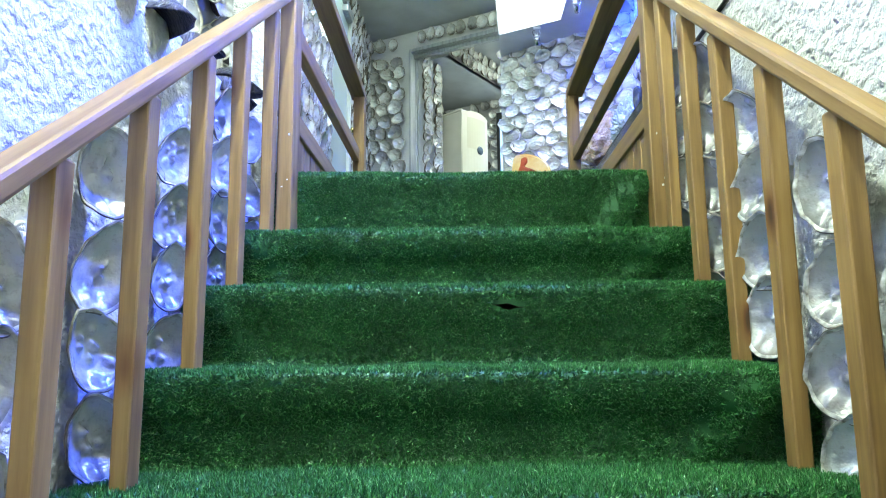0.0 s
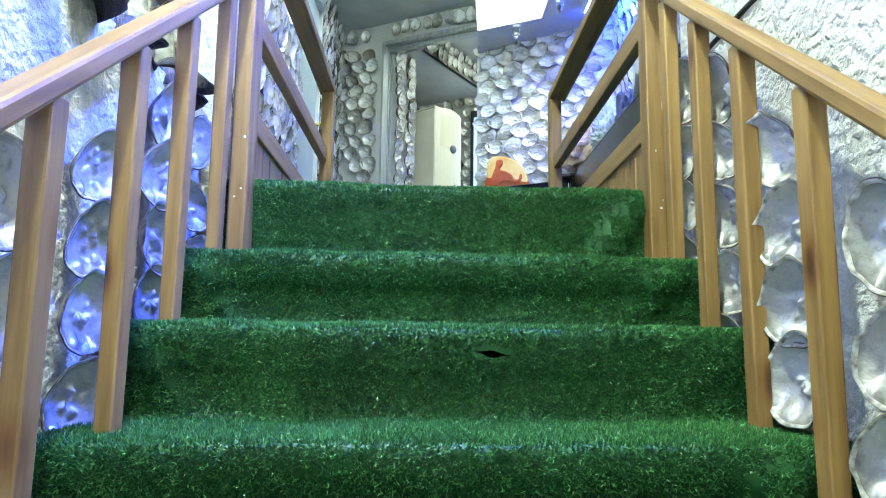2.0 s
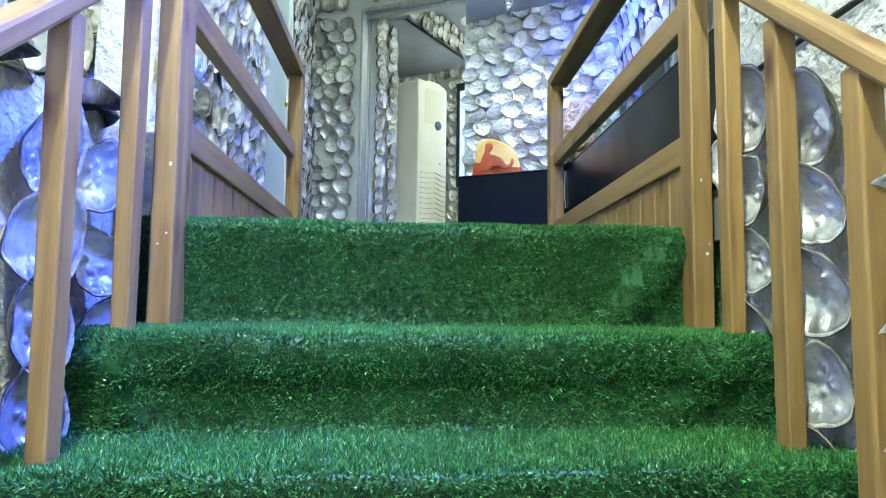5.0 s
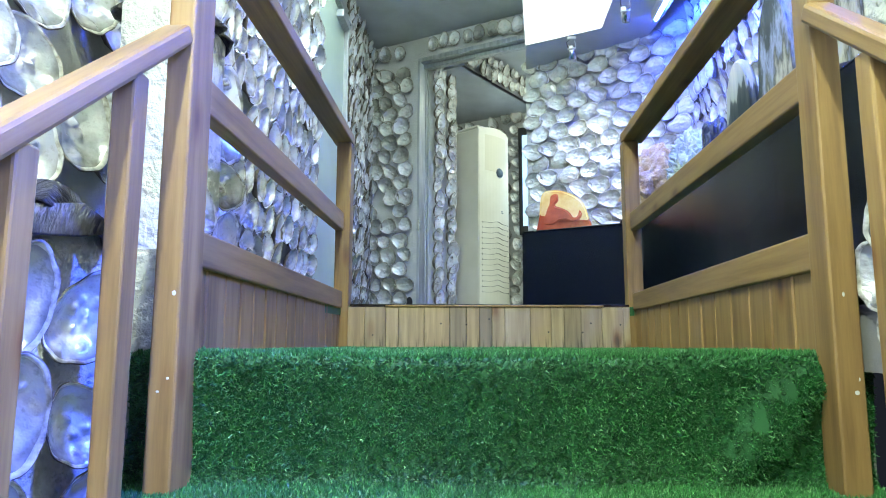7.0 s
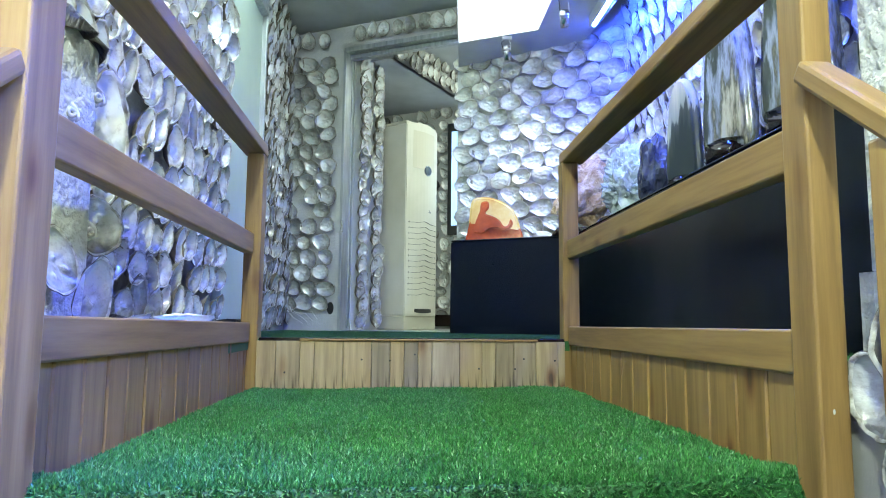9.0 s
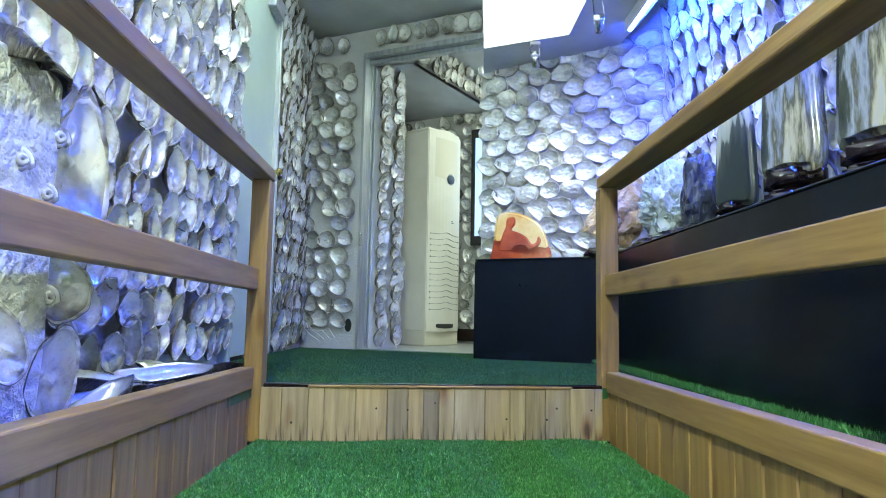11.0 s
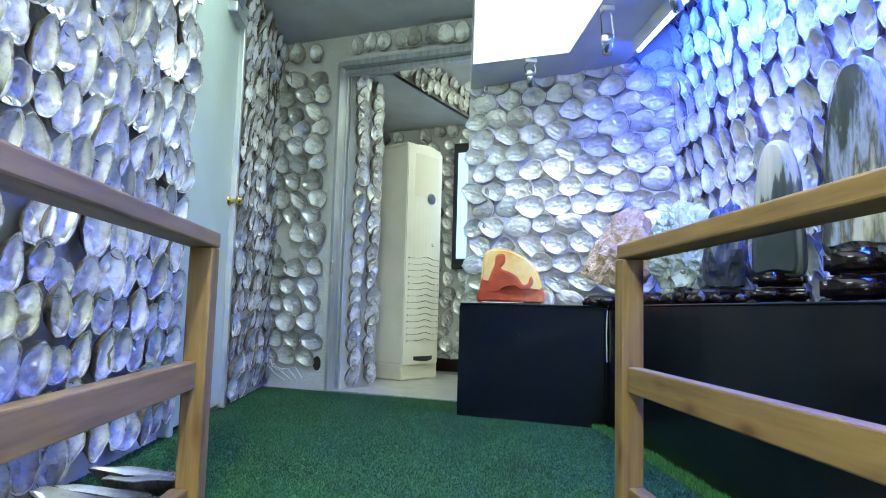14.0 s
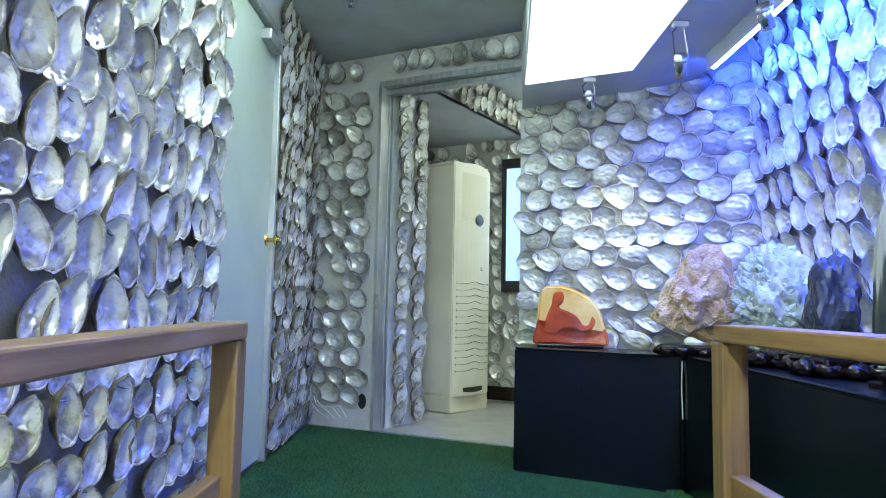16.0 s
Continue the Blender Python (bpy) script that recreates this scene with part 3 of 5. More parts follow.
bmesh.ops.triangulate(bm, faces=[f for f in bm.faces if len(f.verts) > 4])
for v in bm.verts:
    v.co.z -= FALL * max(v.co.y, 0)
floor_turf = structure("floor_turf", bm, TURF, "flat green artificial turf on the upper floor")
blades("grass_fibre", F, 520000, 0.008, floor_turf, "short dark green plastic blades", 7, keep=on_floor, fibre=BLADE_FLOOR)

# longer, paler grass left along the foot of the black table
ex, ey = np.meshgrid(np.linspace(0.800, 0.862, 7), np.linspace(-1.30, 1.24, 60))
blades("grass_fibre", wobble(np.stack([ex, ey, np.full_like(ex, 0.004)], -1), 0.004, 5.0, 9), 12000, 0.017, floor_turf, "longer bright green blades at the table's foot", 31)

# ---- wooden riser at the end of the landing ----
riser = empty("wooden_riser", (0.02, 0.03, LAND), label="pale striped wooden boards facing the step to the upper floor", category="riser")
r0, r1 = Vector((-0.4925, 0.003, 0)), Vector((0.541, 0.075, 0))
rd = r1 - r0
u, rr = 0.0, random.Random(4)
while u < 0.995:
    w = min(rr.choice((0.045, 0.06, 0.075, 0.09)), 1 - u)
    p = r0 + rd * (u + w / 2)
    bm = box(0.165, 0.02, w * rd.length - 0.0012, 0.0015, 1)
    m = pose(p.x, p.y, -0.083) @ pose(0, 0, 0, 0, 0, math.degrees(math.atan2(rd.y, rd.x))) @ pose(0, 0, 0, 0, 90, 0)
    part("board", bm, BOARD, riser, m=m)
    u += w
rr = random.Random(14)
for u in (0.09, 0.33, 0.42, 0.50, 0.71, 0.83, 0.86, 0.965):
    p = r0 + rd * u
    part("nail", cylinder(0.0032, 0.0032, 0.003, 10), SLOT, riser, "black nail head", pose(p.x, p.y - 0.0112, rr.uniform(-0.11, -0.04), 90, 0, 4.0))
part("nosing", box(0.80, 0.022, 0.007, 0.002), PINE, riser, "worn edge strip", pose(0.045, 0.034, 0.0035, 0, 0, 4.0))
part("trim", box(1.03, 0.03, 0.012, 0.003), DARKWOOD, riser, "dark edge strip", pose(0.0265, 0.049, 0.004, 0, 0, 4.0))


# ---- railings ----
def railing(newel, top, face, post, heights, label):
    """newel: x and y of its middle, width, depth; top: middle x near and far, its near and far ends in y, width;
    face: x of the rails' inner faces near and far; post: middle x, front y, width; heights: (near, far) of each rail's middle."""
    nx, ny, nw, nd_ = newel
    x0, x1, y0, y1, tw = top
    f0, f1 = face
    px, py, pw = post
    side = 1 if nx > 0 else -1
    (t0, t1), (m0, m1), (b0, b1) = heights
    r = empty("landing_railing", (px, py, LAND), label=label, category="railing", group="landing railings")
    part("newel", box(nw, nd_, 1.06, 0.004), PINE_UP, r, m=pose(nx, ny, 0.17))
    part("end_post", box(pw, 0.06, t1 - 0.021 + 0.16, 0.004), PINE_UP, r, m=pose(px, py + 0.03, (t1 - 0.021 - 0.16) / 2))
    beam("top_rail", (x0, y0, t0), (x1, y1, t1), tw, 0.038, PINE, r, bevel=0.005)
    beam("middle_rail", (f0 + side * 0.017, y0, m0), (f1 + side * 0.017, py + 0.004, m1), 0.034, 0.066, PINE, r)
    beam("bottom_rail", (f0 + side * 0.021, y0, b0), (f1 + side * 0.021, py - 0.002, b1), 0.042, 0.064, PINE, r)
    q = random.Random(8 + side)
    y, far = y0 + 0.001, py - 0.004
    yaw_ = math.degrees(math.atan2(far - y0, f1 - f0))
    while y < far - 0.01:
        w = min(q.choice((0.085, 0.095, 0.105)), far - y)
        k = (y + w / 2 - y0) / (py - y0)
        top_ = b0 + (b1 - b0) * k - 0.018
        part("board", box(top_ + 0.172, 0.014, w - 0.005, 0.003, 1), PINE, r, m=pose(f0 + (f1 - f0) * k + side * (0.016 + q.uniform(-0.001, 0.001)), y + w / 2, (top_ - 0.172) / 2) @ pose(0, 0, 0, 0, 0, yaw_) @ pose(0, 0, 0, 0, 90, 0))
        y += w
    return r


railing((-0.487, -1.365, 0.044, 0.08), (-0.488, -0.528, -1.325, 0.062, 0.074), (-0.488, -0.515), (-0.5195, 0.0, 0.056), ((0.637, 0.645), (0.324, 0.318), (0.046, 0.026)), "varnished pine railing of three rails on boards beside the shell wall")
railing((0.5625, -1.31, 0.043, 0.06), (0.577, 0.582, -1.28, 0.124, 0.084), (0.547, 0.556), (0.569, 0.078, 0.058), ((0.655, 0.656), (0.328, 0.322), (0.035, 0.021)), "varnished pine railing of three rails on boards beside the black display")


def paint_spots(parent, x, y, zs, seed):
    """Small drips of white paint on the side of a post that faces the stairs' foot."""
    q_ = random.Random(seed)
    for z in zs:
        bm = bmesh.new()
        bmesh.ops.create_icosphere(bm, subdivisions=2, radius=0.0022)
        part("paint_spot", bm, PLASTER, parent, "white paint drip", pose(x + q_.uniform(-0.015, 0.015), y, z) @ Matrix.Diagonal((q_.uniform(0.5, 1.8), 0.12, q_.uniform(0.5, 2.0), 1)))


for ob, x, y in ((bpy.data.objects["landing_railing"], -0.487, -1.4052), (bpy.data.objects["landing_railing.001"], 0.5625, -1.3402)):
    paint_spots(ob, x, y, (-0.19, -0.17, -0.04), 12 + int(100 * abs(x)))


def tread_z(y):
    z = STEPS[0][1]
    for sy, sz in STEPS:
        if y < sy:
            continue
        return sz
    return STEPS[-1][1]


def stair_rail(side, x, feet, newel_y, high, slope, label):
    r = empty("stair_handrail", (x, newel_y, -0.36), label=label, category="handrail", group="stair handrails")

    def top(y):
        return high + slope * (y + 1.44)

    beam("handrail", (x, newel_y - 0.032, top(newel_y - 0.032) - 0.016), (x, -3.0, top(-3.0) - 0.016), 0.046, 0.032, PINE, r, bevel=0.007)
    for y in feet:
        z0 = tread_z(y) - 0.012
        length = top(y) - 0.036 - z0
        bm = box(length, 0.034, 0.038, 0.004)
        # the foot is cut a little narrower
        for v in bm.verts:
            if v.co.x < -length * 0.5 + 0.03:
                v.co.y *= 0.8
        part("baluster", bm, PINE, r, m=beam_pose((x, y, z0), (x, y, top(y) - 0.036)))
    return r


stair_rail(-1, LX, [-1.537, -1.752, -1.955, -2.175, -2.39, -2.6, -2.81], -1.372, 0.372, 0.77, "varnished pine handrail on square balusters before a blue-lit shell wall")
stair_rail(1, RX + 0.005, [-1.485, -1.655, -1.84, -2.04, -2.245, -2.455, -2.67], -1.308, 0.362, 0.785, "varnished pine handrail on square balusters before a cream shell wall")


# ---- shells ----
def shell_mesh(name, a, b, depth, seed, convex=False, rings=8, seg=26, pearls=0, rag=1.0, crinkle=0.0):
    """One valve, its middle at the origin, its open side to local z; a: half length in x, b: half height in y."""
    q = random.Random(seed)
    ph = [q.uniform(0, 6.28) for _ in range(4)]
    egg = q.uniform(0.10, 0.24)
    hx = q.uniform(-0.25, 0.25)
    cx, cy = q.uniform(-0.2, 0.2), q.uniform(-0.35, 0.25)
    lumps = [(cx + q.gauss(0, 0.17), cy + q.gauss(0, 0.22), q.uniform(0.055, 0.10)) for _ in range(pearls)]
    bm = bmesh.new()

    def edge(t):
        s = 1 + rag * (0.035 * math.sin(2 * t + ph[0]) + 0.03 * math.sin(3 * t + ph[1]) + 0.018 * math.sin(7 * t + ph[2]) + 0.012 * math.sin(11 * t + ph[3]))
        x, y = math.cos(t), math.sin(t)
        y2 = y * s
        x2 = x * s * (1 - egg * y)
        return x2, y2

    def height(x, y, r):
        h = (1 - r * r) if convex else r ** 2.6
        h += 0.35 * math.exp(-((x - hx) ** 2 + (y + 0.72) ** 2) / 0.03) * (1 if not convex else 0.3)
        for lx, ly, lr in lumps:
            h += 0.30 * math.exp(-((x - lx) ** 2 + (y - ly) ** 2) / (lr * lr))
        h += 0.05 * noise.noise(Vector((x * 2.2, y * 2.2, seed))) + crinkle * noise.noise(Vector((x * 4.5, y * 4.5, seed + 0.5)))
        return h * depth

    centre = bm.verts.new((0, 0, height(0, 0, 0) + 0.002))
    last = None
    for k in range(1, rings + 1):
        r = (k / (rings - 1)) ** 0.85 * 0.93 if k < rings else 1.0
        ring = []
        for i in range(seg):
            t = 2 * math.pi * i / seg
            x, y = edge(t)
            lip = 0.0 if k < rings else 0.06 * depth * math.sin(5 * t + ph[1])
            ring.append(bm.verts.new((x * r * a, y * r * b, height(x * r, y * r, r) + lip + 0.002)))
        for i in range(seg):
            j = (i + 1) % seg
            if last is None:
                bm.faces.new((centre, ring[i], ring[j]))
            else:
                bm.faces.new((last[i], ring[i], ring[j], last[j]))
        last = ring
    inner = len(bm.faces) - seg
    back = []
    for v in last:
        k = 0.99 if convex else 0.62
        back.append(bm.verts.new((v.co.x * k, v.co.y * k, -0.004)))
    rim = [bm.verts.new((v.co.x * 1.03, v.co.y * 1.03, v.co.z - 0.003)) for v in last]
    for i in range(seg):
        j = (i + 1) % seg
        bm.faces.new((last[i], rim[i], rim[j], last[j]))
        bm.faces.new((rim[i], back[i], back[j], rim[j]))
    bmesh.ops.recalc_face_normals(bm, faces=bm.faces)
    bm.faces.ensure_lookup_table()
    for f in bm.faces[inner + seg:]:
        f.material_index = 1
    for f in bm.faces[inner:inner + seg]:
        f.material_index = 2
    me = bpy.data.meshes.new(name)
    bm.to_mesh(me)
    bm.free()
    me.shade_smooth()
    return me


def shell_set(n, a, b, depth, seed, material, lip=None, **kw):
    out = []
    for i in range(n):
        q = random.Random(seed + i)
        me = shell_mesh("shell", a * q.uniform(0.9, 1.12), b * q.uniform(0.9, 1.12), depth * q.uniform(0.8, 1.25), seed + i, **kw)
        me.materials.append(material)
        me.materials.append(SKIN)
        me.materials.append(lip or LIP)
        out.append(me)
    return out


UPRIGHT = shell_set(8, 0.044, 0.082, 0.027, 100, NACRE, pearls=8, rings=11, seg=30, rag=1.2, crinkle=0.16)
ROUND = shell_set(7, 0.053, 0.068, 0.027, 200, NACRE, pearls=9, rings=11, seg=30, rag=1.2, crinkle=0.16)
WIDE = shell_set(3, 0.063, 0.086, 0.022, 300, NACRE_WHITE, lip=PEARL_LIP, convex=True, rag=1.3, rings=10, seg=32, crinkle=0.3)
WIDE += shell_set(7, 0.063, 0.086, 0.026, 350, NACRE_WHITE, lip=PEARL_LIP, pearls=5, rag=1.4, rings=10, seg=32, crinkle=0.28)
OVAL = shell_set(9, 0.056, 0.078, 0.024, 370, NACRE_WHITE, lip=PEARL_LIP, pearls=4, rag=1.3, rings=10, seg=32, crinkle=0.25)
SMALL = shell_set(6, 0.052, 0.066, 0.022, 400, NACRE, pearls=3, rings=10, seg=28, rag=1.2, crinkle=0.15)
BOWL = shell_set(9, 0.068, 0.092, 0.044, 500, NACRE_BIG, lip=LIP, pearls=7, rings=14, seg=56, rag=0.9, crinkle=0.08)


def set_shell(meshes, at, normal, turn, tilt, scale, parent, q, material=None):
    """A shell on a wall: its open side along normal, its length turned from the upright by turn degrees."""
    n = Vector(normal).normalized()
    up = Vector((0, 0, 1))
    x = up.cross(n).normalized()
    m = Matrix((x, n.cross(x), n)).transposed().to_4x4()
    m.translation = at
    m = m @ pose(0, 0, 0, tilt, 0, 0) @ pose(0, 0, 0, 0, q.uniform(-10, 10), turn)
    s = Matrix.Diagonal((scale * q.uniform(0.92, 1.08), scale, scale, 1))
    return link("shell", q.choice(meshes), None, m @ s, parent)


def shell_field(parent, p0, p1, z0, z1, normal, du, dv, meshes, turn, spread, seed, scale=1.0, tilt=6, out=0.012, skip=None, stagger=0.5, jitter=0.18, missing=0.02, vary=0.14, face=None):
    q = random.Random(seed)
    a, b = Vector(p0), Vector(p1)
    length = (b - a).length
    d = (b - a).normalized()
    n = Vector((*normal, 0)).normalized()
    rows, cols = max(1, round((z1 - z0) / dv)), max(1, round(length / du))
    for j in range(rows):
        for i in range(cols):
            if q.random() < missing:
                continue
            uu = (i + 0.5) * length / cols + (stagger * 0.5 if j % 2 else -stagger * 0.5) * du * 0.5 + q.uniform(-jitter, jitter) * du
            z = z0 + (j + 0.5) * (z1 - z0) / rows + q.uniform(-jitter, jitter) * dv
            uu = min(max(uu, du * 0.42), length - du * 0.42)
            if skip and skip(uu, z):
                continue
            p = a + d * uu
            at = Vector((p.x, p.y, z)) + n * (out + q.uniform(0, 0.012))
            set_shell(meshes, at, face or n, turn + q.uniform(-spread, spread), q.uniform(-tilt, tilt) + 8, scale * q.uniform(1 - vary, 1 + vary), parent, q)


# thin added panel that carries the painted shade between the shells
part("gap_shade_bed", box(0.006, 1.70, 2.06, 0.002, 1), GAP_SHADE, wl, "grey backing coloured as the shade between the shells", pose(-0.901, 0.025, 1.10))
# left wall of the landing: upright shells above, rounder rows below
shell_field(wl, (-0.905, 0.875), (-0.905, -0.85), 0.62, 2.15, (1, 0), 0.098, 0.128, UPRIGHT + ROUND[:4], 0, 26, 11, 0.95, stagger=1.0, out=0.032, face=(0.98, -0.20, 0))
shell_field(wl, (-0.905, 0.875), (-0.905, -0.85), 0.06, 0.62, (1, 0), 0.112, 0.122, ROUND + UPRIGHT[:2], 0, 14, 12, 0.90, stagger=0.6, out=0.032, face=(0.98, -0.20, 0))
# large shells on the upper wall over the ledge
q = random.Random(21)
for i in range(11):
    for j in range(6):
        if q.random() < (0.16 if i < 7 else 0.62):
            continue
        set_shell(BOWL[:5], (-0.885, -0.95 - 0.145 * i + q.uniform(-0.03, 0.03), 0.30 + 0.165 * j + 0.06 * (i % 2) + q.uniform(-0.03, 0.03) - 0.03 * i), (1, -0.35, 0), q.uniform(-35, 35), 4, q.uniform(0.78, 1.0), wl, q)
# far left wall, wall beside the doorway, lintel
shell_field(wfl, (-0.905, 2.66), (-0.905, 1.68), 0.02, 2.19, (1, 0), 0.105, 0.108, SMALL, 0, 25, 13, 0.95, tilt=10)
shell_field(wb, back_at(0.0), back_at(DOORU - 0.05), 0.12, 2.0, bnorm, 0.135, 0.112, SMALL, 80, 28, 14, 1.12, stagger=0.7, missing=0.03, jitter=0.09)
shell_field(wb, back_at(0.0), back_at(DOORU - 0.10), 2.04, 2.2, bnorm, 0.115, 0.15, SMALL, 0, 15, 15, 0.92)
shell_field(wlin, back_at(DOORU + 0.09), back_at(blen - 0.02), 2.06, 2.2, bnorm, 0.108, 0.14, SMALL, 0, 10, 16, 0.95, jitter=0.06, missing=0)
# display walls
anorm = (Vector(ALC1) - Vector(ALC0)).normalized()
anorm = Vector((anorm.y, -anorm.x))
shell_field(wa, ALC0, ALC1, 0.50, 1.80, anorm, 0.150, 0.100, WIDE, 88, 20, 17, 0.85, stagger=1.0, tilt=9, jitter=0.07, missing=0, vary=0.07)
shell_field(wr, ALC1, (1.285, -1.3), 0.50, 2.15, (-1, 0), 0.108, 0.128, OVAL, 8, 22, 18, 0.92, stagger=1.0, tilt=8, jitter=0.10, missing=0, vary=0.12)
# inside the doorway
jn = (Vector(jamb1) - Vector(jamb0)).normalized()
shell_field(wj, jamb0, jamb1, 0.02, 2.0, (jn.y, -jn.x), 0.15, 0.098, ROUND, 0, 20, 19, 1.08, stagger=0.2, jitter=0.08, missing=0)
rbn = (Vector((1.7, 3.06)) - Vector((-0.55, 4.12))).normalized()
shell_field(wrb, (-0.5, 4.096), (0.95, 3.413), 0.05, 2.0, (rbn.y, -rbn.x), 0.12, 0.11, ROUND, 30, 40, 20, 0.92)
fn = (Vector((0.60, 3.68)) - Vector((-0.13, 2.53))).normalized()
shell_field(wf, (-0.13, 2.53), (0.60, 3.68), 2.0, 2.21, (fn.y, -fn.x), 0.09, 0.1, ROUND, 10, 40, 22, 0.80)

# bowl shells in upright columns between the balusters
q = random.Random(31)
COLUMNS = {-1: ((-1.46, -0.08), (-1.63, -0.061), (-1.885, -0.243), (-2.13, -0.345), (-2.37, -0.54), (-2.60, -0.72)),
           1: ((-1.475, 0.065), (-1.66, 0.0), (-1.885, -0.193), (-2.13, -0.39), (-2.36, -0.56), (-2.60, -0.74))}
for side, wall_ob, x in ((-1, wsl, -0.612), (1, wsr, 0.630)):
    for col, (y, z) in enumerate(COLUMNS[side]):
        low = tread_z(y) - 0.03
        first = True
        while z > low:
            tall = first and col in (0, 3)
            small = 0.92 if col == 0 else 1.0
            set_shell(BOWL, (x - side * 0.026, y + q.uniform(-0.012, 0.012), z), (-side, -0.46, 0), q.uniform(-28, 28), q.uniform(-2, 9), q.uniform(0.70, 0.80) * small * (1.12 if tall else 1.0), wall_ob, q)
            z -= q.uniform(0.122, 0.138) * (1.12 if tall else 1.0)
            first = False
    if side > 0:      # one more shell beside the newel
        set_shell(BOWL, (x - 0.008, -1.372, -0.015), (-1, -0.12, 0), 15, 2, 0.60, wall_ob, q)
    # ribs of plaster between the columns
    for k, (y, z) in enumerate(COLUMNS[side]):
        bm = box(0.020, 0.035, z + 0.09 - tread_z(y + 0.1) + 0.35, 0.006, 2)
        bmesh.ops.subdivide_edges(bm, edges=[e for e in bm.edges if e.calc_length() > 0.2], cuts=14)
        for v in bm.verts:
            v.co.y += 0.006 * noise.noise(v.co * 30 + Vector((k, side, 0)))
            v.co.x += 0.004 * noise.noise(v.co * 45 + Vector((side, k, 3)))
        part("plaster_rib", bm, ROUGHCAST, wall_ob, "rough plaster rib", pose(x - side * 0.002, y + 0.105, (z + 0.09 + tread_z(y + 0.1) - 0.35) / 2), True)


# ---- pillar and loose shells beside the landing ----
def lumpy(bm, amp, scale, seed):
    bm.normal_update()
    for v in bm.verts:
        k = noise.noise(v.co * scale + Vector((seed, 0, seed * 0.7))) + 0.5 * noise.noise(v.co * scale * 2.3 + Vector((0, seed, 0)))
        v.co += v.normal * amp * k
    return bm


bm = box(0.14, 0.24, 0.60, 0.016, 2)
bmesh.ops.subdivide_edges(bm, edges=bm.edges[:], cuts=3, use_grid_fill=True)
pillar = tagged(part("plaster_pillar", lumpy(bm, 0.010, 7, 4), ROUGHCAST, smooth=True, m=pose(-0.690, -1.02, 0.305)), label="rough white plaster pillar set with large blue-lit shells", category="pillar")
q = random.Random(55)
for at, turn, sc in (((-0.632, -0.86, 0.255), 20, 0.68), ((-0.625, -0.885, 0.115), -15, 0.80), ((-0.612, -1.045, 0.17), 30, 0.64), ((-0.735, -0.67, 0.50), 0, 1.0)):
    o = set_shell(BOWL if sc < 0.95 else UPRIGHT, at, (1, -0.40, 0), turn, 0, sc if sc < 0.95 else 1.75, pillar, q)
    o.matrix_basis = o.matrix_basis @ Matrix.Diagonal((1, 1, 0.6, 1))
# small spiral shells pressed into the pillar
for at in ((-0.628, -0.905, 0.50), (-0.63, -0.9, 0.235), (-0.628, -0.93, 0.40), (-0.628, -1.0, 0.44)):
    bm = bmesh.new()
    for k in range(64):
        a = k * 0.19
        rr_ = 0.021 * math.exp(-0.024 * k)
        c0 = Vector((0.0003 * k, math.cos(a) * rr_, math.sin(a) * rr_))
        bmesh.ops.create_icosphere(bm, subdivisions=1, radius=0.36 * rr_ + 0.003, matrix=Matrix.Translation(c0))
    part("spiral_shell", bm, NACRE, pillar, "small pale spiral shell", pose(*at, 0, 0, -25), smooth=True)


def valve_mesh(name, length, width, depth, seed, inside, outside):
    me = shell_mesh(name, width, length, depth, seed, rings=6, seg=24)
    me.materials.append(inside)
    me.materials.append(outside)
    me.materials.append(inside)
    return me


LONG = [valve_mesh("loose_shell", 0.135, 0.052, 0.034, 700 + i, NACRE_BIG, BLACKSHELL) for i in range(4)]
DARK = [valve_mesh("loose_shell", 0.10, 0.05, 0.034, 720 + i, BLACKSHELL, BLACKSHELL) for i in range(4)]


def loose(meshes, rows, label, group):
    for i, (x, y, z, rx, ry, rz, sc) in enumerate(rows):
        o = link("loose_shell", meshes[i % len(meshes)], None, pose(x, y, z, rx, ry, rz) @ Matrix.Diagonal((sc, sc, sc, 1)))
        tagged(o, label=label, category="shell", group=group)


loose(LONG, [(-0.66, -0.62, 0.010, 6, 10, -20, 1.0), (-0.62, -0.47, 0.016, -5, -8, 15, 1.05), (-0.70, -0.38, 0.012, 8, 6, 60, 0.95), (-0.66, -0.30, 0.034, 4, 14, -35, 1.0),
             (-0.61, -0.18, 0.012, -4, 6, 25, 0.9), (-0.70, -0.12, 0.020, 10, -8, 70, 0.95), (-0.72, 0.02, 0.012, 3, 6, 80, 0.9), (-0.66, 0.10, 0.020, -6, 5, 62, 0.95),
             (-0.73, 0.22, 0.010, 3, 4, 85, 0.9), (-0.60, -0.72, 0.026, 10, -16, 5, 1.0), (-0.72, -0.52, 0.040, -8, 12, -10, 1.0)],
      "long pearly mussel shell lying beside the railing", "loose pearly shells")
loose(DARK, [(-0.66, -1.40, 0.079, 182, 10, 70, 1.05), (-0.63, -1.52, 0.073, 178, -8, 95, 1.15), (-0.68, -1.62, 0.083, 186, 6, 60, 1.1), (-0.64, -1.46, 0.111, 184, 18, 40, 1.0),
             (-0.66, -1.76, 0.077, 176, -5, 100, 1.2), (-0.72, -1.54, 0.105, 170, 10, 20, 1.1), (-0.64, -1.90, 0.075, 182, 8, 80, 1.15), (-0.66, -2.06, 0.077, 180, -6, 110, 1.2),
             (-0.70, -1.42, 0.115, 188, -12, 120, 1.0), (-0.70, -1.70, 0.109, 175, 8, 50, 1.1)],
      "black mussel shell lying on the plaster ledge", "black shells on the ledge")
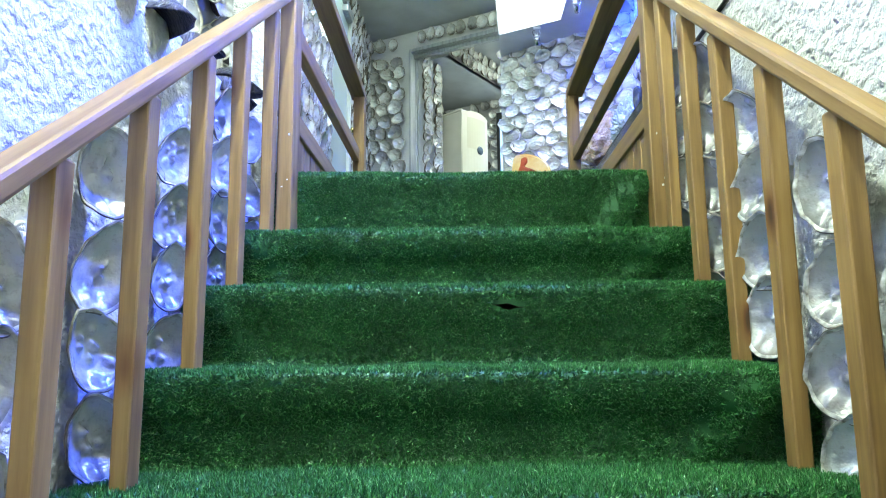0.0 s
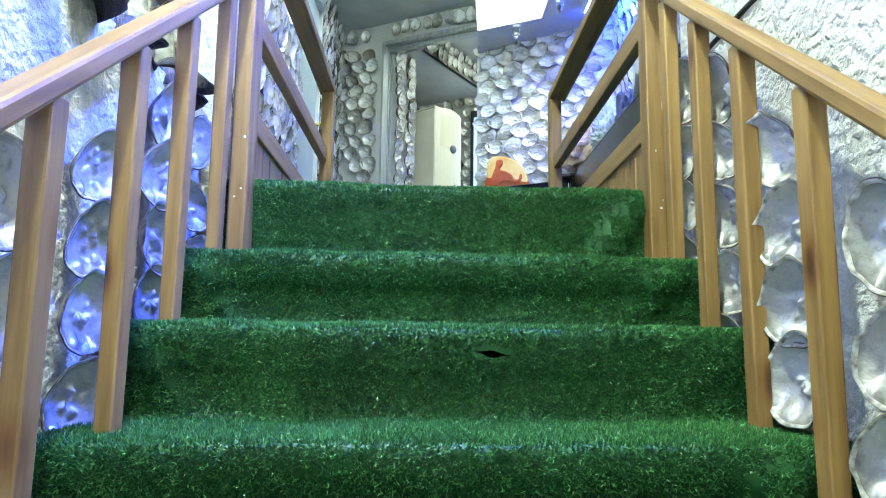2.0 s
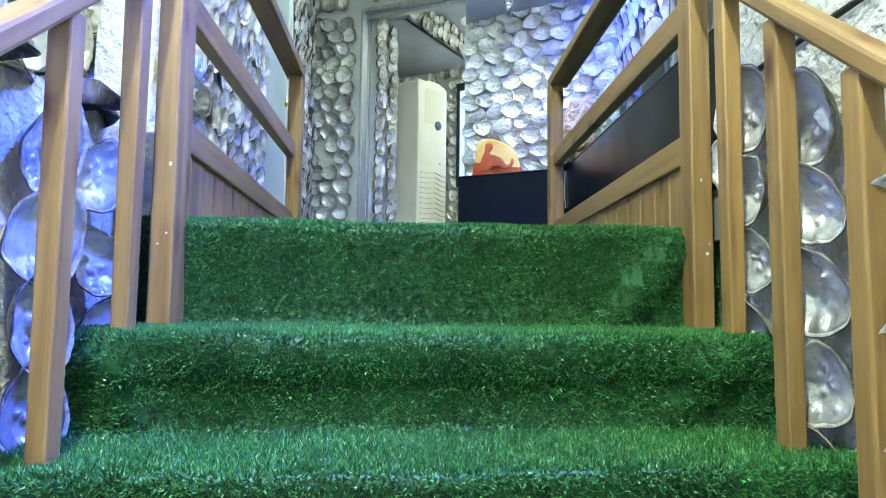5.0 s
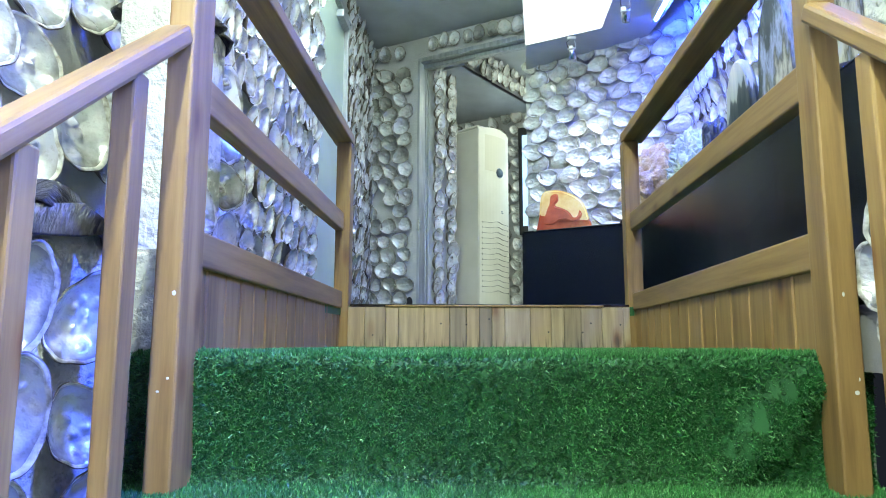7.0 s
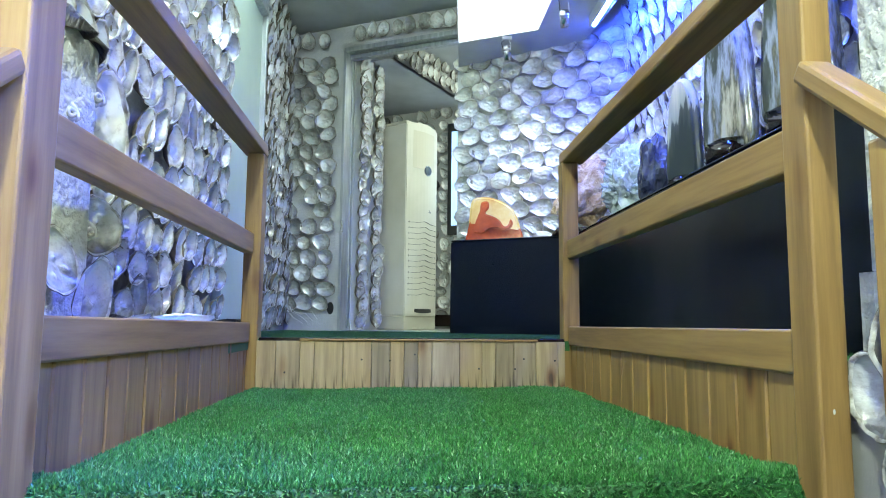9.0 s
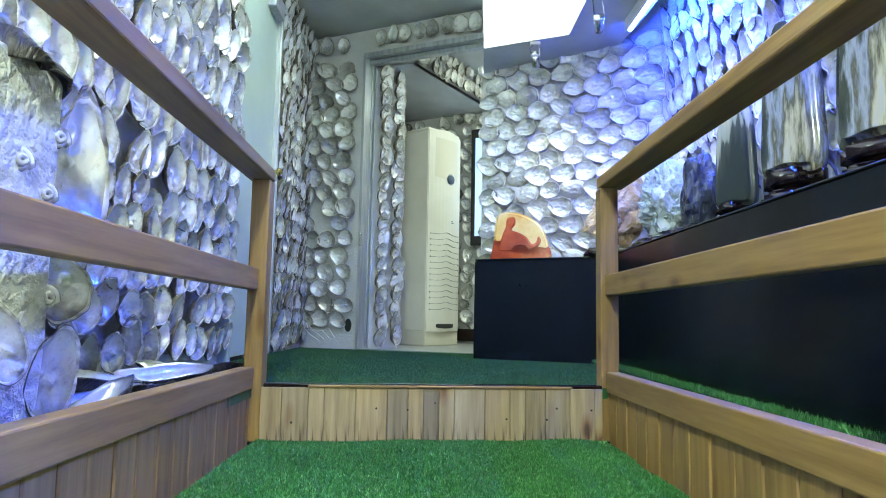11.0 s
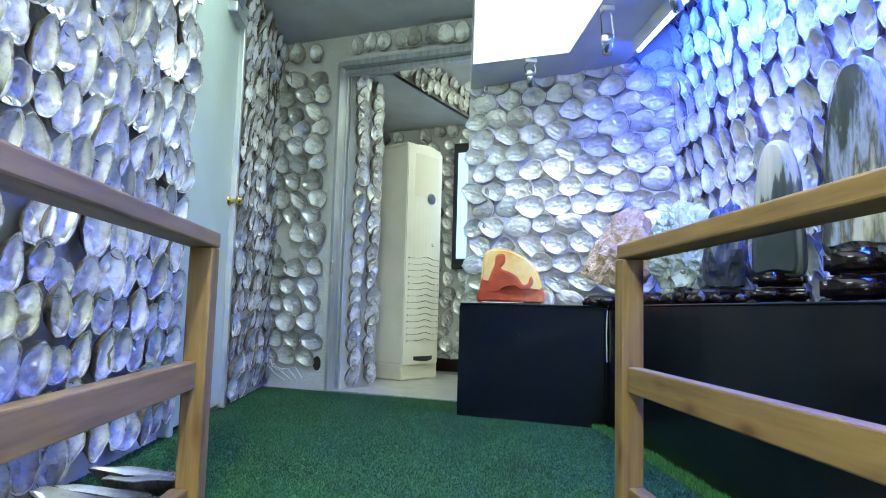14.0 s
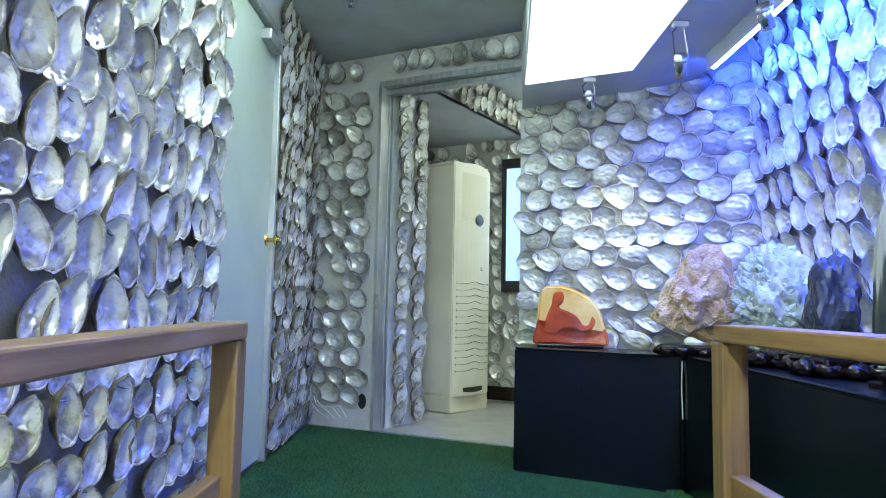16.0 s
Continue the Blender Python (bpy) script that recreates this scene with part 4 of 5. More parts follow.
loose(DARK[:2], [(-0.72, -0.88, 0.635, 178, 8, 65, 1.35), (-0.70, -1.03, 0.640, 184, -6, 100, 1.25)], "large black shell lying on the plaster pillar", "black shells on the pillar")

# ---- pale green door in the left wall ----
dr = empty("door_left", (-0.93, 1.26, 0), label="closed pale green door with a brass knob", category="door", kind="structure")
part("leaf", box(0.036, 0.70, 1.90, 0.003), DOORPAINT, dr, m=pose(-0.902, 1.255, 0.965))
for y in (0.893, 1.617):
    part("frame", box(0.075, 0.036, 1.97, 0.004), ALU if y > 1 else DOORPAINT, dr, "metal door frame", pose(-0.895, y, 0.985))
part("frame_head", box(0.075, 0.69, 0.04, 0.004), ALU, dr, "metal door frame", pose(-0.895, 1.255, 1.945))
kb = part("knob", cylinder(0.024, 0.017, 0.022, 20, 0.003), BRASS, dr, "polished brass knob", pose(-0.835, 1.575, 0.985, 0, 90), True)
part("neck", cylinder(0.010, 0.010, 0.05, 14), BRASS, kb, m=pose(-0.86, 1.575, 0.985, 0, 90))
part("rose", cylinder(0.028, 0.024, 0.008, 20), BRASS, kb, m=pose(-0.882, 1.575, 0.985, 0, 90))
part("closer", box(0.05, 0.20, 0.05, 0.006), ALU, dr, "grey door closer", pose(-0.865, 1.47, 1.865))
part("closer_arm", box(0.012, 0.16, 0.018, 0.003), ALU, dr, "grey arm", pose(-0.845, 1.55, 1.90, 12))

# ---- metal frame of the doorway ----
fr = empty("door_frame", (*back_at(DOORU + 0.4), 0), label="dull aluminium frame of the open doorway", category="door frame", kind="structure")
yaw = math.degrees(math.atan2(bdir.y, bdir.x))


def on_back(u, out, z, sx, sy, sz, name, material, parent, label="", bevel=0.003):
    x, y = back_at(u, out)
    return part(name, box(sx, sy, sz, bevel), material, parent, label, pose(x, y, z, 0, 0, yaw))


on_back(DOORU + 0.006, -0.035, 1.0, 0.022, 0.13, 2.03, "jamb", ALU, fr)
on_back(DOORU + 0.022, -0.070, 1.0, 0.010, 0.03, 2.0, "stop", ALU, fr)
on_back(DOORU - 0.025, 0.006, 1.0, 0.045, 0.012, 2.03, "jamb_facing", PLASTER, fr, "grey painted facing")
on_back((DOORU + blen) / 2, -0.035, 2.018, blen - DOORU, 0.13, 0.034, "head", ALU, fr)
on_back((DOORU + blen) / 2, -0.055, 1.985, blen - DOORU, 0.05, 0.030, "track", ALU, fr)
on_back((DOORU + blen) / 2, 0.000, -0.018, blen - DOORU, 0.06, 0.014, "threshold", ALU, fr)
on_back(DOORU + 0.012, 0.025, 0.72, 0.012, 0.02, 0.09, "latch", CHROME, fr, "small worn latch")
x, y = back_at(0.395, 0.0016)
hole = cylinder(0.028, 0.028, 0.003, 14)
bmesh.ops.scale(hole, vec=(1, 1.6, 1), verts=hole.verts)
part("hole", hole, SLOT, wb, "dark hole in the plaster", pose(x, y, 0.14, 90, 0, yaw))
for k in range(4):
    a0 = back_at(0.06 + 0.03 * k, 0.045 + 0.01 * k)
    a1 = back_at(0.20 + 0.05 * k, 0.05 + 0.015 * k)
    o = rod([(*a0, 0.17 - 0.02 * k), (*back_at(0.08 + 0.04 * k, 0.07), 0.12 - 0.01 * k), (*back_at(0.14 + 0.05 * k, 0.075), 0.07 + 0.015 * k), (*a1, 0.03 + 0.01 * k)], 0.0035, "cable", CABLE)
    tagged(o, label="loose white cable hanging at the foot of the wall", category="cable", group="loose cables")

# ---- air conditioner in the next room ----
ac = empty("air_conditioner", (0.03, 3.35, 0), label="tall cream floor-standing air conditioner with a blue-grey dial", category="air conditioner")
AC0 = Vector((-0.027, 3.113, -0.024))
acx = Vector((0.255, 0.285, 0)).normalized()          # along its front
acy = Vector((-acx.y, acx.x, 0))                      # from its front to its back
acm = Matrix((acx, acy, Vector((0, 0, 1)))).transposed().to_4x4()
acm.translation = AC0


def ac_part(name, bm, material, u, d, z, label="", parent=ac, smooth=False):
    return part(name, bm, material, parent, label, acm @ pose(u, d, z), smooth)


W = 0.40
ac_part("body", box(W - 0.02, 0.31, 1.60, 0.012), CREAM, W / 2, 0.175, 0.915)
ac_part("base", box(W, 0.335, 0.115, 0.01), CREAM_OLD, W / 2, 0.17, 0.06, "yellowed plastic base")


def bowed(w, h, bulge, thick, n=10, top=0.0):
    """A front cover that bows out towards local -y."""
    bm = bmesh.new()
    cols = []
    for i in range(n + 1):
        t = i / n * 2 - 1
        y = -bulge * (1 - t * t)
        cols.append([bm.verts.new((t * w / 2, y, -h / 2)), bm.verts.new((t * w / 2, y, h / 2 + top * (1 - t * t) - top)), bm.verts.new((t * w / 2, thick, -h / 2)), bm.verts.new((t * w / 2, thick, h / 2 + top * (1 - t * t) - top))])
    for a, b in zip(cols, cols[1:]):
        for i, j in ((0, 1), (1, 3), (3, 2), (2, 0)):
            bm.faces.new((a[i], b[i], b[j], a[j]))
    for e in (cols[0], cols[-1]):
        bm.faces.new((e[0], e[1], e[3], e[2]))
    bmesh.ops.recalc_face_normals(bm, faces=bm.faces)
    bmesh.ops.bevel(bm, geom=[e for e in bm.edges if e.calc_face_angle(0) > 0.8], offset=0.006, segments=2, affect="EDGES")
    return bm


cover = ac_part("front_cover", bowed(W, 1.62, 0.035, 0.03, top=0.03), CREAM, W / 2, 0.0, 0.925)
ac_part("top_cap", box(W - 0.01, 0.32, 0.03, 0.012), CREAM, W / 2, 0.17, 1.725)
ac_part("outlet_panel", bowed(W - 0.07, 0.33, 0.030, 0.01), CREAM_OLD, W / 2, -0.009, 1.50, "flat beige outlet flap", cover)
dial = ac_part("dial", cylinder(0.038, 0.034, 0.02, 24, 0.004), DIAL, W / 2 + 0.03, -0.045, 1.335, "blue-grey round dial", smooth=True)
dial.matrix_basis = dial.matrix_basis @ pose(0, 0, 0, 90)
ring = bmesh.new()
bmesh.ops.create_cone(ring, cap_ends=True, segments=28, radius1=0.047, radius2=0.045, depth=0.008)
o = ac_part("dial_ring", ring, CHROME, W / 2 + 0.03, -0.037, 1.335, "metal ring", dial)
o.matrix_basis = o.matrix_basis @ pose(0, 0, 0, 90)
for k in range(14):
    bm = bowed(W - 0.05, 0.014, 0.031, 0.004, 24)
    for v in bm.verts:
        v.co.z += 0.016 * math.exp(-(v.co.x / 0.05) ** 2)
    ac_part("louvre_slot", bm, SLOT, W / 2, -0.009, 0.285 + 0.046 * k, "dark louvre slot", cover)
mouth = bowed(W - 0.10, 0.03, 0.032, 0.004)
for v in mouth.verts:
    if v.co.z < 0:
        v.co.z -= 0.018 * (1 - (v.co.x / 0.15) ** 2)
ac_part("mouth", mouth, SLOT, W / 2, -0.009, 0.165, "dark lower air mouth", cover)
for i, w in enumerate((0.05, 0.03)):
    ac_part("marking", box(w, 0.002, 0.006), DIAL, W / 2 + 0.06, -0.031, 0.985 + 0.014 * i)

tvm = Matrix((Vector((rbn.x, rbn.y, 0)), Vector((-rbn.y, rbn.x, 0)), Vector((0, 0, 1)))).transposed().to_4x4()
tvm.translation = (0.345, 3.635, 0)
tv = empty("wall_screen", (0.415, 3.6, 0.82), label="tall black wall screen glowing pale blue", category="screen")
part("case", box(0.58, 0.05, 1.02, 0.006), SLOT, tv, "black case", tvm @ pose(0.29, 0.02, 1.33))
part("display", box(0.50, 0.004, 0.86, 0.001), SCREEN, tv, "pale blue glowing display", tvm @ pose(0.29, -0.007, 1.33))
part("skirting", box(0.6, 0.03, 0.10, 0.003), DARKWOOD, wrb, "dark red-brown skirting", Matrix.Translation((0, 0, 0)) @ pose(0.42, 3.62, 0.055, 0, 0, math.degrees(math.atan2(rbn.y, rbn.x))))


# ---- black display tables ----
def draped(name, pts, z1, label, seed):
    bm = prism(pts, -0.019, z1)
    bmesh.ops.bevel(bm, geom=[e for e in bm.edges if max(v.co.z for v in e.verts) > z1 - 0.01], offset=0.007, segments=2, affect="EDGES")
    bmesh.ops.subdivide_edges(bm, edges=[e for e in bm.edges if e.calc_length() > 0.15], cuts=9, use_grid_fill=True)
    bmesh.ops.triangulate(bm, faces=[f for f in bm.faces if len(f.verts) > 4])
    for v in bm.verts:
        if v.co.z > 0.02:
            k = noise.noise(Vector((v.co.x * 5 + seed, v.co.y * 5, v.co.z * 2.2)))
            v.co += Vector((k * 0.004, k * 0.004, 0.003 * noise.noise(v.co * 8)))
    t = empty(name, (*pts[0], 0), label=label, category="table", group="display tables")
    part("cloth", bm, CLOTH, t, "black cloth drape")
    rod([(x + 0.004, y - 0.004, z1 + 0.001) for x, y in pts[:3 if len(pts) > 4 else 2]], 0.004, "hem", CLOTH, t, "rounded black hem along the top edge")
    return t


TOPZ = 0.522
draped("display_table", [(0.245, 1.600), (0.868, 1.262), (1.255, 1.40), (0.315, 2.03)], TOPZ, "low display table draped in black cloth, under an orange stone", 2)
t2 = draped("display_table", [(0.875, 1.252), (0.862, 0.2), (0.85, -1.30), (1.262, -1.30), (1.262, 1.385)], TOPZ + 0.002, "long display table draped in shiny black cloth, under polished stones", 5)
rod([(0.871, 1.256, 0.505), (0.868, 1.258, 0.40), (0.871, 1.257, 0.28)], 0.0022, "seam", CABLE, t2, "pale torn seam of the cloth")


# ---- stones on the tables ----
def stone_mat(name, stops, scale, rough, relief=0.0, coord=(1, 1, 1), coat=0.0, trans=0.0):
    m = mat(name, stops[0][1], rough)
    v = coords(m, coord)
    n = noise_of(m, v, scale, 6, 0.6)
    wire(m, ramp(m, n, stops), bsdf(m).inputs["Base Color"])
    if relief:
        bump(m, noise_of(m, v, scale * 4, 5), 0.8, relief)
    bsdf(m).inputs["Coat Weight"].default_value = coat
    if trans:
        bsdf(m).inputs["Subsurface Weight"].default_value = trans
        bsdf(m).inputs["Subsurface Radius"].default_value = (0.02, 0.02, 0.02)
    return m


AGATE_RED = stone_mat("red_agate", [(0.3, (0.30, 0.035, 0.008)), (0.55, (0.50, 0.075, 0.015)), (0.75, (0.62, 0.20, 0.04))], 8, 0.15, coat=0.5)
AGATE_GOLD = stone_mat("gold_agate", [(0.3, (0.62, 0.26, 0.03)), (0.5, (0.78, 0.52, 0.14)), (0.7, (0.82, 0.70, 0.40))], 5, 0.15, coat=0.5)
ROSE = stone_mat("pink_quartz", [(0.3, (0.34, 0.20, 0.09)), (0.5, (0.50, 0.345, 0.18)), (0.72, (0.72, 0.60, 0.42))], 16, 0.3, 0.018)
CRYSTAL = stone_mat("pale_crystal", [(0.3, (0.34, 0.42, 0.36)), (0.6, (0.56, 0.61, 0.57)), (0.8, (0.76, 0.79, 0.78))], 9, 0.12, coat=0.6)
SLATE = stone_mat("dark_blue_stone", [(0.35, (0.015, 0.02, 0.035)), (0.6, (0.05, 0.06, 0.09)), (0.75, (0.16, 0.18, 0.22))], 9, 0.25, 0.01, (1, 1, 0.4))
PETRIFIED = stone_mat("polished_banded_stone", [(0.32, (0.018, 0.024, 0.018)), (0.44, (0.06, 0.07, 0.05)), (0.50, (0.30, 0.33, 0.34)), (0.56, (0.10, 0.10, 0.06)), (0.62, (0.48, 0.44, 0.28)), (0.72, (0.40, 0.43, 0.44))], 6, 0.14, 0, (1.6, 1.6, 0.30), 0.5)

bsdf(PETRIFIED).inputs["Specular IOR Level"].default_value = 0.5

# plate with a dark mountain-like marking low down
MOUNTAIN = mat("cream_landscape_stone", (0.6, 0.55, 0.4), 0.28)
bsdf(MOUNTAIN).inputs["Specular IOR Level"].default_value = 0.25
v = coords(MOUNTAIN)
sep = MOUNTAIN.node_tree.nodes.new("ShaderNodeSeparateXYZ")
wire(MOUNTAIN, v, sep.inputs[0])
mp = coords(MOUNTAIN, (14, 14, 1.2))
add = nd(MOUNTAIN, "ShaderNodeMath")
add.operation = "MULTIPLY_ADD"
wire(MOUNTAIN, noise_of(MOUNTAIN, mp, 1.6, 4), add.inputs[0])
add.inputs[1].default_value = -0.62
wire(MOUNTAIN, sep.outputs["Z"], add.inputs[2])
off = nd(MOUNTAIN, "ShaderNodeMath")
off.operation = "ADD"
wire(MOUNTAIN, add.outputs[0], off.inputs[0])
off.inputs[1].default_value = 0.545
wire(MOUNTAIN, ramp(MOUNTAIN, off.outputs[0], [(0.36, (0.035, 0.045, 0.035)), (0.45, (0.08, 0.09, 0.06)), (0.475, (0.36, 0.37, 0.24)), (0.70, (0.66, 0.60, 0.35))]), bsdf(MOUNTAIN).inputs["Base Color"])
bsdf(MOUNTAIN).inputs["Coat Weight"].default_value = 0.05


def slab(pts, thick, bevel):
    """An upright slab with outline (u, z), its face towards local -y."""
    bm = prism([(u, z) for u, z in pts], -thick / 2, thick / 2)
    bmesh.ops.rotate(bm, cent=(0, 0, 0), matrix=Matrix.Rotation(radians(90), 3, "X"), verts=bm.verts)
    bmesh.ops.bevel(bm, geom=[e for e in bm.edges if abs(e.verts[0].co.y - e.verts[1].co.y) < 1e-4], offset=bevel, segments=3, affect="EDGES")
    return bm


def smooth_outline(pts, n=6):
    """Rounds a closed outline."""
    out, k = [], len(pts)
    for i in range(k):
        p0, p1, p2, p3 = (Vector(pts[(i + j) % k]) for j in (-1, 0, 1, 2))
        for s in range(n):
            t = s / n
            q_ = 0.5 * ((2 * p1) + (p2 - p0) * t + (2 * p0 - 5 * p1 + 4 * p2 - p3) * t * t + (3 * p1 - p0 - 3 * p2 + p3) * t ** 3)
            out.append((q_.x, q_.y))
    return out


def carved_base(parent, m, sx, sy, h, tiers, label="dark lacquered wooden stand"):
    for k in range(tiers):
        f = 1 - 0.10 * k
        bm = box(sx * f, sy * f, h / tiers - 0.004)
        bmesh.ops.bevel(bm, geom=[e for e in bm.edges if abs(e.verts[0].co.z - e.verts[1].co.z) > 0.001], offset=sy * f * 0.42, segments=7, affect="EDGES")
        bmesh.ops.bevel(bm, geom=[e for e in bm.edges if abs(e.verts[0].co.z - e.verts[1].co.z) < 0.001 and e.calc_face_angle(0) > 0.9], offset=min(0.010, h / tiers * 0.36), segments=3, affect="EDGES")
        part("stand_tier", bm, DARKWOOD, parent, label, m @ pose(0, 0, h / tiers * (k + 0.5) + 0.012), True)
    for ix in (-1, 1):
        for iy in (-1, 1):
            part("foot", box(0.035, 0.035, 0.02, 0.006), DARKWOOD, parent, "", m @ pose(ix * sx * 0.30, iy * sy * 0.30, 0.008))


# orange agate with a raised red figure
ag = empty("carved_agate", (0.52, 1.72, TOPZ), label="orange and yellow carved agate slab with a raised red shape", category="stone")
agm = pose(0.52, 1.725, TOPZ, 0, 0, -16)
part("slab", slab(smooth_outline([(-0.165, 0.018), (-0.155, 0.12), (-0.135, 0.265), (-0.06, 0.288), (0.03, 0.265), (0.115, 0.205), (0.155, 0.10), (0.163, 0.018), (0.08, 0.016), (0.0, 0.016), (-0.08, 0.016)]), 0.085, 0.012), AGATE_GOLD, ag, "golden yellow agate", agm)
part("lower_band", slab(smooth_outline([(-0.168, 0.016), (-0.163, 0.07), (-0.145, 0.135), (-0.11, 0.095), (-0.02, 0.062), (0.07, 0.05), (0.13, 0.075), (0.160, 0.085), (0.168, 0.016), (0.08, 0.014), (0.0, 0.014), (-0.08, 0.014)]), 0.094, 0.010), AGATE_RED, ag, "red-brown agate", agm)
part("relief", slab(smooth_outline([(-0.125, 0.07), (-0.105, 0.15), (-0.085, 0.2), (-0.075, 0.25), (-0.035, 0.255), (-0.03, 0.215), (-0.05, 0.185), (-0.005, 0.165), (0.035, 0.14), (0.06, 0.105), (0.085, 0.11), (0.10, 0.145), (0.115, 0.12), (0.095, 0.085), (0.05, 0.07), (0.02, 0.09), (-0.03, 0.085), (-0.06, 0.06)], 4), 0.106, 0.008), AGATE_RED, ag, "raised plain red shape", agm)
part("stand", box(0.30, 0.10, 0.016, 0.006), DARKWOOD, ag, "dark wooden stand", agm @ pose(0, 0, 0.009))


def rock(rx, ry, rz, amp, scale, seed, sub=5, ridge=0.0):
    bm = bmesh.new()
    bmesh.ops.create_icosphere(bm, subdivisions=sub, radius=1)
    for v in bm.verts:
        d = v.co.normalized()
        k = noise.noise(d * scale + Vector((seed, seed, 0))) * amp
        k += noise.noise(d * scale * 2.7 + Vector((0, seed, seed))) * amp * 0.5
        k += abs(noise.noise(d * scale * 7 + Vector((seed, 0, 0)))) * ridge
        v.co = d * (1 + k)
        v.co = Vector((v.co.x * rx, v.co.y * ry, max(v.co.z, -0.8) * rz))
    return bm


pk = empty("pink_quartz", (0.94, 1.36, TOPZ), label="rough pink crystalline rock on a dark carved wooden stand", category="stone")
bm = rock(0.135, 0.11, 0.185, 0.45, 1.3, 6.1, 5, 0.09)
bmesh.ops.rotate(bm, cent=(0, 0, 0), matrix=Matrix.Rotation(radians(22), 3, "Y"), verts=bm.verts)
part("rock", bm, ROSE, pk, "", pose(0.955, 1.30, TOPZ + 0.225, 0, 0, -25), False)
for k in range(9):
    a = k / 9 * 6.283
    part("carved_root", lumpy(rock(0.045, 0.035, 0.025, 0.3, 2, k + 1.0, 2), 0.004, 40, k), DARKWOOD, pk, "dark carved root stand", pose(0.94 + 0.115 * math.cos(a), 1.32 + 0.085 * math.sin(a), TOPZ + 0.022), True)
part("stand_plate", box(0.25, 0.19, 0.026, 0.008), DARKWOOD, pk, "dark wooden stand", pose(0.94, 1.32, TOPZ + 0.034, 0, 0, -20))

cr = empty("crystal_cluster", (1.09, 0.93, TOPZ), label="white and pale green crystal cluster on a dark carved stand", category="stone")
q = random.Random(71)
part("matrix_rock", rock(0.125, 0.19, 0.185, 0.25, 2, 8.1, 5, 0.14), CRYSTAL, cr, "", pose(1.09, 0.93, TOPZ + 0.225))
for k in range(270):
    d = Vector((q.gauss(-0.35, 0.6), q.gauss(0, 0.8), q.gauss(0.35, 0.6))).normalized()
    bm = bmesh.new()
    r_, h_ = q.uniform(0.007, 0.016), q.uniform(0.006, 0.022)
    bmesh.ops.create_cone(bm, cap_ends=True, segments=6, radius1=r_, radius2=r_ * 0.92, depth=h_, matrix=Matrix.Translation((0, 0, h_ / 2)))
    bmesh.ops.create_cone(bm, cap_ends=True, segments=6, radius1=r_ * 0.92, radius2=0.001, depth=r_ * 1.3, matrix=Matrix.Translation((0, 0, h_ + r_ * 0.65)))
    at = Vector((1.09, 0.93, TOPZ + 0.21)) + Vector((d.x * 0.115, d.y * 0.175, d.z * 0.175))
    tip = (d + Vector((q.uniform(-0.8, 0.8), q.uniform(-0.8, 0.8), q.uniform(-0.2, 0.9)))).normalized()
    m = tip.to_track_quat("Z", "Y").to_matrix().to_4x4()
    m.translation = at
    part("crystal", bm, CRYSTAL, cr, "", m)
for k in range(12):
    a = k / 12 * 6.283
    part("carved_root", rock(0.04, 0.045, 0.03, 0.35, 2, k + 4.0, 2), DARKWOOD, cr, "black carved root stand", pose(1.08 + 0.12 * math.cos(a), 0.92 + 0.19 * math.sin(a), TOPZ + 0.028), True)
part("stand_plate", box(0.22, 0.38, 0.03, 0.01), DARKWOOD, cr, "black carved stand", pose(1.09, 0.92, TOPZ + 0.04))

dk = empty("dark_stone", (1.06, 0.62, TOPZ), label="dark blue-black pointed stone on a black carved stand", category="stone")
part("rock", rock(0.065, 0.085, 0.15, 0.35, 1.6, 5.5, 4, 0.1), SLATE, dk, "", pose(1.06, 0.56, TOPZ + 0.19))
part("stand_plate", box(0.17, 0.20, 0.03, 0.01), DARKWOOD, dk, "black carved stand", pose(1.06, 0.55, TOPZ + 0.045))
for k in range(8):
    a = k / 8 * 6.283
    part("carved_root", rock(0.035, 0.04, 0.028, 0.35, 2, k + 9.0, 2), DARKWOOD, dk, "black carved root stand", pose(1.06 + 0.085 * math.cos(a), 0.55 + 0.10 * math.sin(a), TOPZ + 0.026), True)


def arch(w, h):
    return smooth_outline([(-w / 2, 0), (-w / 2 * 1.02, h * 0.35), (-w / 2 * 0.86, h * 0.72), (-w * 0.24, h * 0.95), (0, h), (w * 0.24, h * 0.95), (w / 2 * 0.88, h * 0.72), (w / 2 * 1.02, h * 0.35), (w / 2, 0), (0, -0.004)])


def plate(at, w, h, thick, material, turn, label, tiers, bh, name="polished_stone"):
    e = empty(name, (at[0], at[1], TOPZ), label=label, category="stone", group="polished stones on stands")
    m = pose(at[0], at[1], TOPZ + 0.002, 0, 0, turn)
    carved_base(e, m, w * 1.2, 0.13, bh, tiers)
    slab_ob = part("slab", slab(arch(w, h), thick, thick * 0.3), material, e, "", m @ pose(0, 0, bh + 0.008))
    for p in slab_ob.data.polygons:
        p.use_smooth = p.area < 0.002


